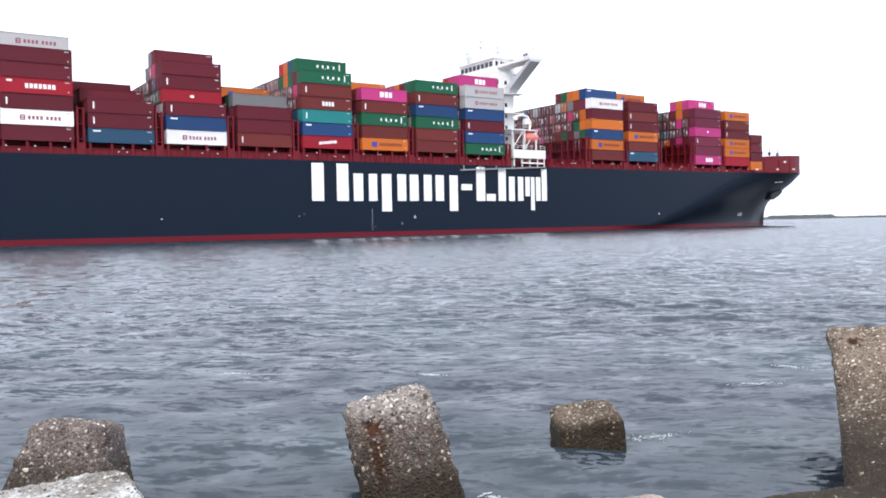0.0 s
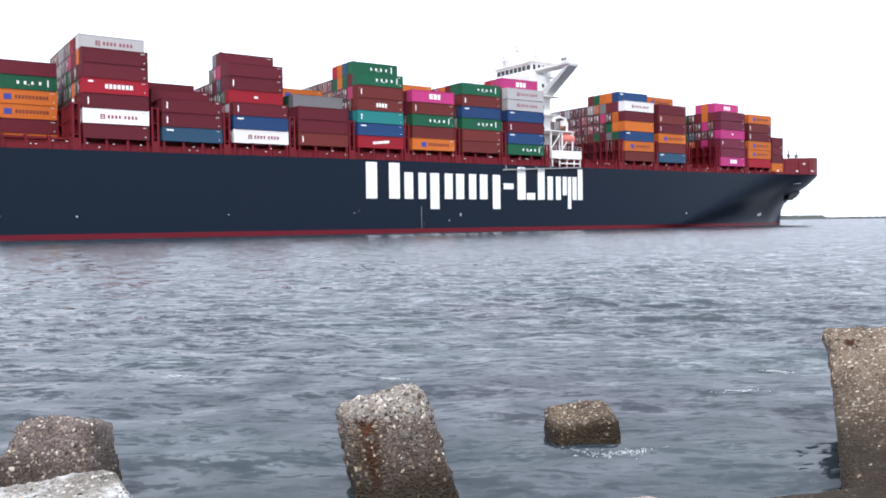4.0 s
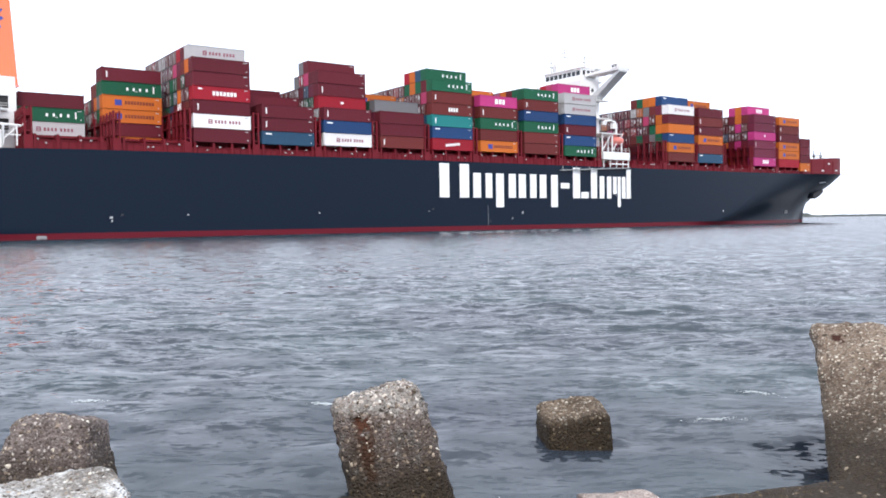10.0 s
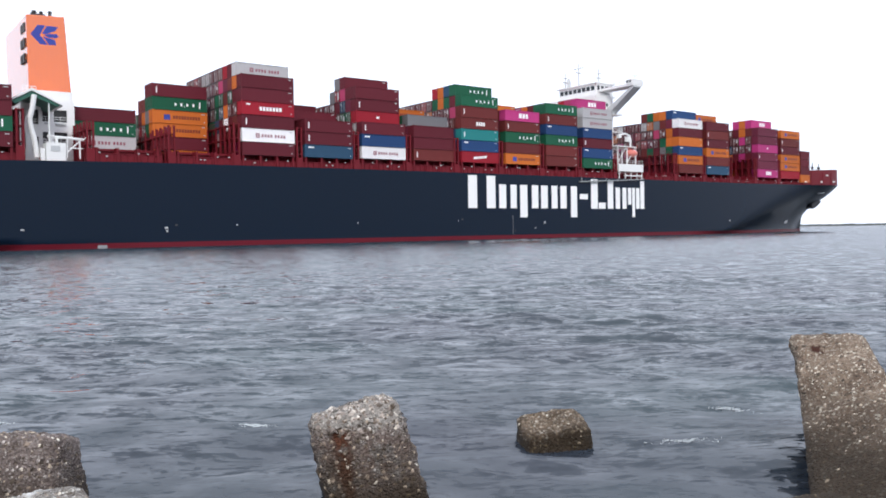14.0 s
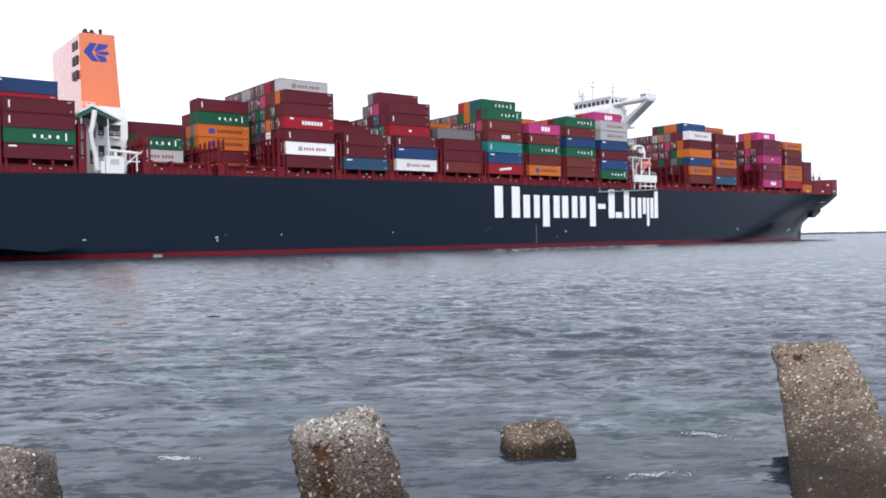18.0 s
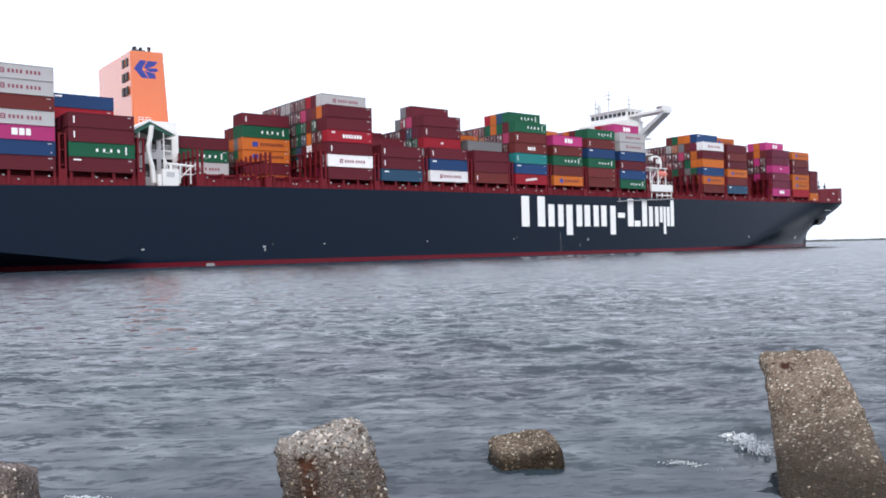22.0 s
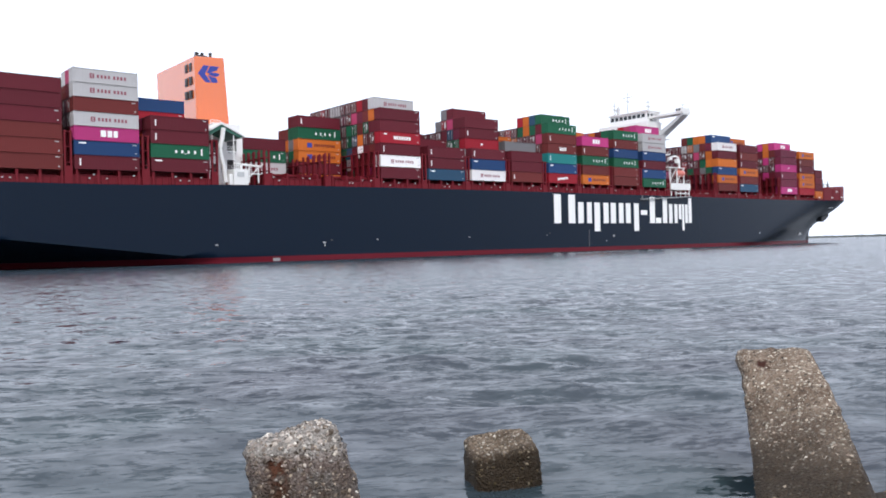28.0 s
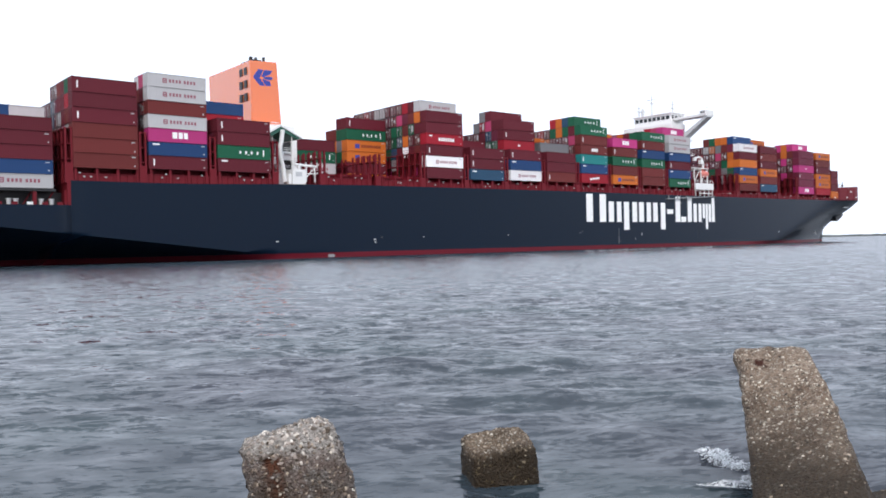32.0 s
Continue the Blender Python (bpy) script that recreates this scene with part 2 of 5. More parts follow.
RUST_HOLE = (8.04, 4.74, 1.21)
M_CONC = make_concrete("pebbled_concrete", (0.06, 0.045, 0.033), (0.2, 0.165, 0.13), (0.5, 0.46, 0.39), 0.74, tide_at=0.16)
M_CONC_WEED = make_concrete("weedy_concrete", (0.075, 0.05, 0.03), (0.27, 0.195, 0.135), (0.52, 0.48, 0.41), tide_at=0.3, soft=0.12)
M_CONC_BROWN = make_concrete("brown_concrete", (0.1, 0.075, 0.065), (0.27, 0.22, 0.2), (0.52, 0.46, 0.42), tide_at=0.36, soft=0.3)
M_CONC_RUST = make_concrete("rusty_concrete", (0.12, 0.1, 0.085), (0.38, 0.34, 0.315), (0.64, 0.6, 0.55), streak=True, crust=0.98, tide_at=0.3)
M_CONC_PALE = make_concrete("whitened_concrete", (0.2, 0.175, 0.15), (0.47, 0.44, 0.4), (0.68, 0.65, 0.6), 0.7, white=0.9)
M_CONC_TALL = make_concrete("tall_block_concrete", (0.13, 0.083, 0.056), (0.35, 0.265, 0.195), (0.66, 0.59, 0.48), 0.7, tide_at=0.45, stain=(RUST_HOLE, 0.09))
M_CONC_PINK = make_concrete("pinkish_stone", (0.3, 0.23, 0.2), (0.62, 0.52, 0.46), (0.6, 0.55, 0.5), 0.9, tide_at=-0.6)


def make_water():
    m, n, l, b = nodes_of("sea_water")
    co = n.new("ShaderNodeTexCoord")
    murk = n.new("ShaderNodeTexNoise")
    murk.inputs["Scale"].default_value, murk.inputs["Detail"].default_value = 0.22, 5
    l.new(co.outputs["Object"], murk.inputs["Vector"])
    ramp = n.new("ShaderNodeValToRGB")
    el = ramp.color_ramp.elements
    el[0].position, el[0].color = 0.3, (0.024, 0.028, 0.041, 1)
    el[1].position, el[1].color = 0.7, (0.029, 0.047, 0.054, 1)
    l.new(murk.outputs["Fac"], ramp.inputs["Fac"])
    l.new(ramp.outputs["Color"], b.inputs["Base Color"])
    b.inputs["Roughness"].default_value = 0.07
    b.inputs["IOR"].default_value = 1.53
    # ripples too fine for the mesh tilt the surface by themselves
    geo = n.new("ShaderNodeNewGeometry")

    def ripple(total, scale, stretch, turn, tilt, detail):
        mp = n.new("ShaderNodeMapping")
        mp.vector_type = "TEXTURE"
        mp.inputs["Rotation"].default_value = (0, 0, radians(turn))
        mp.inputs["Scale"].default_value = (stretch, 1.0, 1.0)
        l.new(co.outputs["Object"], mp.inputs["Vector"])
        tx = n.new("ShaderNodeTexNoise")
        tx.inputs["Scale"].default_value, tx.inputs["Detail"].default_value = scale, detail
        l.new(mp.outputs["Vector"], tx.inputs["Vector"])
        off = n.new("ShaderNodeVectorMath")
        off.operation = "MULTIPLY_ADD"
        l.new(tx.outputs["Color"], off.inputs[0])
        off.inputs[1].default_value = (tilt * 0.7, tilt, 0)
        off.inputs[2].default_value = (-tilt * 0.35, -tilt * 0.5, 0)
        add = n.new("ShaderNodeVectorMath")
        l.new(total, add.inputs[0])
        l.new(off.outputs[0], add.inputs[1])
        return add.outputs[0]

    total = geo.outputs["Normal"]
    for scale, stretch, turn, tilt, detail in ((0.45, 1.8, -36, 0.2, 2), (2.6, 2.8, -34, 0.7, 2), (5.5, 3.0, -38, 1.5, 2), (11.0, 2.8, -32, 1.5, 2), (24.0, 2.4, -36, 0.8, 1)):
        total = ripple(total, scale, stretch, turn, tilt, detail)
    # a fixed shoreward lean of the shading normals, so the water mirrors higher sky
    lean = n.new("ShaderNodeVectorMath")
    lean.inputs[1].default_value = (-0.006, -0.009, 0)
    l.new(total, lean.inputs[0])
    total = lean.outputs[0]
    # low-angle stand-in for hidden far sides: clamped normals keep the ship's reflection out
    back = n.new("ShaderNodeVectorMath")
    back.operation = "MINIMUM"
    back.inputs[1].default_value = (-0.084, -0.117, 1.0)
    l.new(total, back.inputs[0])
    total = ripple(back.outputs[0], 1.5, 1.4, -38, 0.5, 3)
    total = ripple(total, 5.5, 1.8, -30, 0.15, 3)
    norm = n.new("ShaderNodeVectorMath")
    norm.operation = "NORMALIZE"
    l.new(total, norm.inputs[0])
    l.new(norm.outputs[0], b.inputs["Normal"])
    return m


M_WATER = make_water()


# ---- mesh helpers ----
def bm_new():
    return bmesh.new()


def add_box(bm, x0, x1, y0, y1, z0, z1, mat=0):
    v = [bm.verts.new(p) for p in ((x0, y0, z0), (x1, y0, z0), (x1, y1, z0), (x0, y1, z0),
                                   (x0, y0, z1), (x1, y0, z1), (x1, y1, z1), (x0, y1, z1))]
    for q in ((3, 2, 1, 0), (4, 5, 6, 7), (0, 1, 5, 4), (1, 2, 6, 5), (2, 3, 7, 6), (3, 0, 4, 7)):
        f = bm.faces.new([v[i] for i in q])
        f.material_index = mat
    return v


def add_bar(bm, a, b, r, sides=6, mat=0, r2=None):
    """A round bar from a to b."""
    a, b = Vector(a), Vector(b)
    d = (b - a).normalized()
    u = d.orthogonal().normalized()
    w = d.cross(u)
    r2 = r if r2 is None else r2
    ra = [bm.verts.new(a + r * (math.cos(t) * u + math.sin(t) * w)) for t in [2 * math.pi * i / sides for i in range(sides)]]
    rb = [bm.verts.new(b + r2 * (math.cos(t) * u + math.sin(t) * w)) for t in [2 * math.pi * i / sides for i in range(sides)]]
    for i in range(sides):
        bm.faces.new((ra[i], ra[(i + 1) % sides], rb[(i + 1) % sides], rb[i])).material_index = mat
    bm.faces.new(ra[::-1]).material_index = mat
    bm.faces.new(rb).material_index = mat


def add_prism(bm, outline, axis, lo, hi, mat=0):
    """A flat outline drawn out along an axis: 'x': (y, z), 'y': (x, z), 'z': (x, y)."""
    def at(p, d):
        return {"x": (d, p[0], p[1]), "y": (p[0], d, p[1]), "z": (p[0], p[1], d)}[axis]
    a = [bm.verts.new(at(p, lo)) for p in outline]
    b = [bm.verts.new(at(p, hi)) for p in outline]
    k = len(outline)
    fs = [bm.faces.new(a[::-1]), bm.faces.new(b)]
    for i in range(k):
        fs.append(bm.faces.new((a[i], a[(i + 1) % k], b[(i + 1) % k], b[i])))
    for f in fs:
        f.material_index = mat
    bmesh.ops.recalc_face_normals(bm, faces=fs)


def to_mesh(bm, name, *mats):
    me = bpy.data.meshes.new(name)
    bm.to_mesh(me)
    bm.free()
    for m in mats:
        me.materials.append(m)
    return me


def part(name, bm, material, parent, label=""):
    mats = material if isinstance(material, (list, tuple)) else [material]
    ob = new(name, to_mesh(bm, name, *mats))
    ob.parent = parent
    if label:
        tagged(ob, label)
    return ob


def part_of(name, mesh, parent, at=(0, 0, 0), label=""):
    ob = new(name, mesh)
    ob.parent = parent
    ob.location = at
    if label:
        tagged(ob, label)
    return ob


def box_part(name, dims, material, parent, label="", bevel=0.0):
    bm = bm_new()
    add_box(bm, *dims)
    if bevel:
        bmesh.ops.bevel(bm, geom=bm.edges[:], offset=bevel, segments=1, affect="EDGES")
    return part(name, bm, material, parent, label)


MOVING = []  # things that go with the ship, and their place on it


# where the ship's frames stand, as drawn, and how much farther forward they are built
STATIONS = ((-130, -85, -57, -30, -16, 0, 29, 42, 60, 87, 127, 160, 197, 211, 256), (0.5, 0.1, -0.5, -0.8, -0.93, -0.9, -0.8, -0.68, -0.55, -0.1, 0.52, 1.6, 2.75, 3.15, 3.7))


def spaced(x):
    return x + float(np.interp(x, *STATIONS))


def on_ship(s, off, x, y, z):
    """The pose of a thing at x, y, z of the ship, when the ship's origin has come to s along its course and stands off by off."""
    c, n = math.cos(radians(HEADING)), math.sin(radians(HEADING))
    return pose(s + PIVOT + (x - PIVOT) * c - y * n, ABEAM + off + (x - PIVOT) * n + y * c, z, rz=HEADING)


def aboard(ob, x=0.0, y=0.0, z=0.0):
    MOVING.append((ob, x, y, z))
    ob.matrix_world = on_ship(*COURSE[0][1:], x, y, z)
    return ob


def space_out(ob, base=0.0):
    """Set the parts of a thing that were drawn on the plain grid of frames at their stations."""
    at = base + ob.location.x
    if ob.location.x:
        ob.location.x = spaced(at) - base
        return
    if ob.data and ob.data.users == 1:
        for v in ob.data.vertices:
            v.co.x = spaced(base + v.co.x) - base
    for child in ob.children:
        space_out(child, base)


# ---- the sea: one sheet, with waves where it is near ----
FOAM_AT = []


def sea():
    rng = np.random.default_rng(4)

    def axis(dense_lo, dense_hi, step, far_lo, far_hi, grow):
        mid = list(np.arange(dense_lo, dense_hi, step))
        hi, s = [mid[-1]], step
        while hi[-1] < far_hi:
            s *= grow
            hi.append(hi[-1] + s)
        lo, s = [mid[0]], step
        while lo[-1] > far_lo:
            s *= grow
            lo.append(lo[-1] - s)
        a = np.array(lo[1:][::-1] + mid + hi[1:])
        return a, np.gradient(a)

    xs, dx = axis(-5, 24, 0.09, -4500, 4500, 1.03)
    ys, dy = axis(0, 22, 0.09, -4500, 4500, 1.03)
    X, Y = np.meshgrid(xs, ys)
    S = np.maximum(*np.meshgrid(dx, dy))
    Z = np.zeros_like(X)
    # gusts: patches where the small waves stand higher
    gust = 1 + 0.45 * np.sin(0.31 * X + 0.19 * Y + 1.1) * np.sin(0.23 * Y - 0.12 * X + 0.4)
    for i in range(90):
        lam = 0.28 * (3.6 / 0.28) ** rng.random()
        th = radians(-124 + rng.normal(0, 24))
        k = 2 * math.pi / lam
        amp = 0.0064 * lam ** 0.8
        keep = np.clip((lam / 3.0 - S) / (lam / 6.0), 0, 1)
        ph = k * (X * math.cos(th) + Y * math.sin(th)) + rng.random() * 6.283
        # crests that stay short sideways
        side = 0.5 + 0.5 * np.sin(k / rng.uniform(2.2, 5.0) * (-X * math.sin(th) + Y * math.cos(th)) + rng.random() * 6.283)
        Z += keep * amp * side * gust * (np.sin(ph) + 0.3 * np.cos(2 * ph))
    nx, ny = len(xs), len(ys)
    FOAM_AT.append((xs, ys, Z))
    co = np.stack([X, Y, Z], -1).reshape(-1, 3)
    idx = np.arange(nx * ny).reshape(ny, nx)
    quads = np.stack([idx[:-1, :-1], idx[:-1, 1:], idx[1:, 1:], idx[1:, :-1]], -1).reshape(-1, 4)
    me = bpy.data.meshes.new("water")
    me.vertices.add(len(co))
    me.vertices.foreach_set("co", co.astype(np.float32).ravel())
    me.loops.add(quads.size)
    me.loops.foreach_set("vertex_index", quads.astype(np.int32).ravel())
    me.polygons.add(len(quads))
    me.polygons.foreach_set("loop_start", (np.arange(len(quads)) * 4).astype(np.int32))
    me.polygons.foreach_set("use_smooth", np.ones(len(quads), bool))
    me.update(calc_edges=True)
    me.materials.append(M_WATER)
    return tagged(new("water", me), "choppy grey-green harbour water under an overcast sky", "water", kind="structure")


WATER = sea()


def foam():
    """Flecks of foam that ride on the waves, in small irregular rags."""
    rng = random.Random(21)
    xs, ys, Z = FOAM_AT[0]
    bm = bm_new()
    for k in range(15):
        cx, cy = rng.uniform(-2, 19), rng.uniform(3, 15)
        if k % 2:
            cx, cy = rng.uniform(1.0, 12.0), rng.uniform(3.5, 8.0)
        turn = rng.uniform(-0.75, -0.35)
        spread, bend = rng.uniform(0.05, 0.22), rng.uniform(-0.9, 0.9)
        for q in range(rng.randint(40, 220)):
            u = rng.gauss(0, spread)
            w = rng.gauss(0, 0.2 * spread) + bend * u * u + 0.05 * math.sin(u * 23 + k) * rng.choice((1, 1, -0.6))
            px, py = cx + u * math.cos(turn) - w * math.sin(turn), cy + u * math.sin(turn) + w * math.cos(turn)
            i, j = int(np.searchsorted(xs, px)), int(np.searchsorted(ys, py))
            z = float(Z[j, i]) + 0.008
            r = rng.uniform(0.0012, 0.004) * rng.choice((1, 1, 1.8))
            n = 7
            ring = [bm.verts.new((px + r * rng.uniform(0.7, 4.0) * math.cos(6.283 * a / n), py + r * rng.uniform(0.3, 1.6) * math.sin(6.283 * a / n), z - 0.006)) for a in range(n)]
            top = bm.verts.new((px, py, z + 0.004))
            for a in range(n):
                bm.faces.new((ring[a], ring[(a + 1) % n], top))
    ob = new("foam", to_mesh(bm, "foam", M_FOAM))
    return tagged(ob, "scattered white flecks of foam on the choppy water", "foam", kind="stuff")


M_FOAM = painted("foam_white", (0.5, 0.54, 0.56), 0.7, 0.0, 8.0, 0.2)
FOAM = foam()


# ---- the ship's hull ----
DECK = 17.3
STEM = 252.5


def deck_half(x):
    if x < 228.5:
        return 24.0
    u = min((x - 228.5) / 27.0, 1.0)
    return 24.0 * max(1 - u ** 2.5, 0) ** 0.5


def water_half(x):
    if x > 148:
        u = min((x - 148) / (STEM - 148), 1.0)
        return 24.0 * max(1 - u ** 1.7, 0.0)
    if x < -42:
        return 24.0 - min(0.5 * (-42 - x), 21.0)
    return 24.0


def half_at(x, z):
    """Half-breadth of the hull at a station and height."""
    hd, hw = deck_half(min(x, 255.45)), water_half(x)
    if x > 148:
        # plumb above a soft turn that climbs forward, hollow below it
        turn = max(1.0, min(2.0 + 0.288 * (x - 173), 17.3))

        def swell(q):
            g = max(q / turn, 0.02) ** 2.2
            return (1 + g ** -3) ** (-1 / 3)
        return hw + (hd - hw) * (swell(min(z, DECK)) - swell(0)) / (swell(DECK) - swell(0))
    if x < -42:
        # below a slanting knuckle the stern is cut away
        knuckle = 0.9 + 0.115 * (-42 - x)
        u = max(0.0, min(z / knuckle, 1.0))
        return 24.0 - (24.0 - hw) * (1 - u) ** 0.65
    return 24.0


def hull_mesh(z_list, stern_top=None):
    xs = [-130, -122, -112, -104, -96, -90, -86.02] if stern_top else []
    xs += [] if stern_top else [-85.98, -82, -78, -74, -70, -66, -62, -58, -54, -50, -46, -42, -20, 0, 30, 60, 90, 120, 148]
    if not stern_top:
        xs += [151 + 3 * i for i in range(26)] + [228, 230, 232, 234, 236, 238, 240, 242, 244, 246, 248, 250, 252, 253.5, 254.5, 255.3]
    bm = bm_new()
    cols = []
    for x in xs:
        # aft, one row of plates ends on the slanting knuckle
        rows = list(z_list)
        bend = 0.9 + 0.115 * (-42 - x)
        if x < -44 and len(rows) > 3 and rows[0] + 0.3 < bend < rows[-1] - 1.5:
            rows[2] = bend
            rows[1] = (rows[0] + bend) / 2
            for i in range(3, len(rows) - 1):
                rows[i] = max(rows[i], bend + (rows[-1] - bend) * (i - 2) / (len(rows) - 3))
        col = []
        for s in (-1, 1):
            col.append([bm.verts.new((stem_x(x, z), 24 + s * half_at(x, z), 14 + (z - 14) * (sheer(x) - 14) / (DECK - 14) if z > 14 else z)) for z in rows])
        cols.append(col)
    for a, b in zip(cols, cols[1:]):
        for s in (0, 1):
            for i in range(len(z_list) - 1):
                q = (a[s][i], b[s][i], b[s][i + 1], a[s][i + 1])
                bm.faces.new(q if s == 0 else q[::-1])
    for col, flip in ((cols[0], True), (cols[-1], False)):
        for i in range(len(z_list) - 1):
            q = (col[0][i], col[1][i], col[1][i + 1], col[0][i + 1])
            try:
                bm.faces.new(q[::-1] if flip else q)
            except ValueError:
                pass
    for f in bm.faces:
        f.smooth = True
    if len(z_list) > 3:
        for a, b in zip(cols, cols[1:]):
            for s in (0, 1):
                if max(a[s][2].co.x, b[s][2].co.x) < -44:
                    e = bm.edges.get((a[s][2], b[s][2]))
                    if e:
                        e.smooth = False
    return bm


def stem_x(x, z):
    """Past the stem's foot the stations lean forward with height."""
    if x <= 236:
        return x
    u = max(0.0, min(z / DECK, 1.0))
    foot = 236 + (x - 236) * (STEM - 236) / 19.5
    return foot + (x - foot) * u ** 2


def sheer(x):
    """Height of the deck's edge, which rises towards the bow and falls off aft."""
    if x < -20:
        u = min((-20 - x) / 50.0, 1.0)
        return DECK - 0.3 - 1.0 * u * u * (3 - 2 * u)
    return DECK + (0.9 * ((x - 170) / 80.0) ** 2 if x > 170 else -0.3 * min((45 - x) / 65.0, 1.0) if x < 45 else 0.0)


ship = aboard(tagged(new("container_ship"), "dark navy and red container ship under way past the breakwater", "ship"))
part("hull", hull_mesh([1.25, 1.7, 2.2, 2.7, 3.2, 3.7, 4.2, 4.7, 5.2, 5.8, 6.4, 7, 8, 9, 10, 11, 12, 13, 14, 15, 15.8, 16.6, DECK]), M_HULL, ship, "dark navy painted steel hull")
part("boot_topping", hull_mesh([-3, -1, 0, 0.6, 1.25]), M_BOOT, ship, "red painted band along the water line")
part("stern_hull", hull_mesh([1.25, 2, 3, 4, 5, 5.6, 6.2, 6.8, 7.4, 8, 9, 10, 11.4], True), M_HULL, ship)
part("stern_boot_topping", hull_mesh([-3, -1, 0, 0.6, 1.25], True), M_BOOT, ship)


def deck():
    bm = bm_new()
    xs = [-85.9, -70, -58, -45, -32, -20, 45, 170, 190, 210, 227] + [228 + 2.6 * i for i in range(10)] + [255.2]
    near = [bm.verts.new((x, 24 - deck_half(x) + 0.05, sheer(x) - 0.15)) for x in xs]
    far = [bm.verts.new((x, 24 + deck_half(x) - 0.05, sheer(x) - 0.15)) for x in xs]
    for i in range(len(xs) - 1):
        bm.faces.new((near[i], near[i + 1], far[i + 1], far[i]))
    part("main_deck", bm, M_DECK, ship)
    box_part("mooring_deck", (-129.9, -86.0, 0.3, 47.7, 11.0, 11.3), M_DECK, ship)


deck()

# ---- the cargo: bays from aft to forward ----
TIER, ROWW = 2.87, 2.5
L40, WID, HGT = 12.19, 2.44, 2.85


def container_mesh(colour, length, tier, coded):
    """A steel box with recessed sides between its posts and rails, and corner castings that keep it clear of the next one."""
    bm = bm_new()
    L, Wd, Ht = length, WID, tier - 0.1
    d = 0.07
    add_box(bm, d, L - d, d, Wd - d, 0.1, Ht - 0.06)
    for y in (0, Wd - 0.1):
        add_box(bm, 0, L, y, y + 0.1, 0.0, 0.16)
        add_box(bm, 0, L, y, y + 0.1, Ht - 0.12, Ht)
        for x in (0, L - 0.16):
            add_box(bm, x, x + 0.16, y, y + 0.1, 0.16, Ht - 0.12)
    for x in (0, L - 0.1):
        add_box(bm, x, x + 0.1, 0.1, Wd - 0.1, 0.0, 0.16)
        add_box(bm, x, x + 0.1, 0.1, Wd - 0.1, Ht - 0.12, Ht)
    for x in (0.01, L - 0.19):
        for y in (0.01, Wd - 0.17):
            add_box(bm, x, x + 0.18, y, y + 0.16, Ht, tier - 0.004)
    if coded:
        # the small code and weight plates near the end of the long side
        add_box(bm, L - 1.3, L - 0.55, 0.05, 0.068, Ht - 0.5, Ht - 0.34, 1)
        add_box(bm, L - 0.16, L + 0.004, -0.004, 0.1, Ht - 0.02, Ht + 0.004, 1)
        add_box(bm, L - 0.8, L - 0.55, 0.05, 0.068, 0.5, 0.72, 1)
    return to_mesh(bm, "container", BOX[colour], M_PALEGREY)


def door_mesh(tier):
    """The pair of doors in their dark seals, with four locking rods raised from them, and pale plates."""
    top = tier - 0.24
    prof = [(0.2, 0.045)]
    for y in (0.45, 0.9, 1.54, 1.99):
        prof += [(y - 0.08, 0.045), (y - 0.06, 0.0), (y + 0.06, 0.0), (y + 0.08, 0.045)]
    prof += [(2.24, 0.045), (2.24, 0.058), (0.2, 0.058)]
    bm = bm_new()
    add_prism(bm, [(d, y) for y, d in prof], "z", 0.26, top - 0.08)
    for f in bm.faces:
        if max(v.co.x for v in f.verts) < 0.046 and min(v.co.x for v in f.verts) < 0.01:
            f.material_index = 1
    # seals round and between the leaves, and pale plates
    add_box(bm, 0.03, 0.05, 1.16, 1.28, 0.26, top - 0.08, 2)
    for y0, y1, z0, z1 in ((0.12, 0.2, 0.18, top), (2.24, 2.32, 0.18, top), (0.2, 2.24, 0.18, 0.26), (0.2, 2.24, top - 0.08, top)):
        add_box(bm, 0.03, 0.058, y0, y1, z0, z1, 2)
    add_box(bm, 0.028, 0.046, 1.6, 1.93, 1.75, 2.2, 3)
    add_box(bm, 0.028, 0.046, 0.55, 0.8, 1.2, 1.5, 3)
    return to_mesh(bm, "door_end", M_ROD)


def bar_mesh(x, z, w, h, mat):
    bm = bm_new()
    add_box(bm, x, x + w, 0.045, 0.064, z, z + h)
    return to_mesh(bm, "marking", mat)


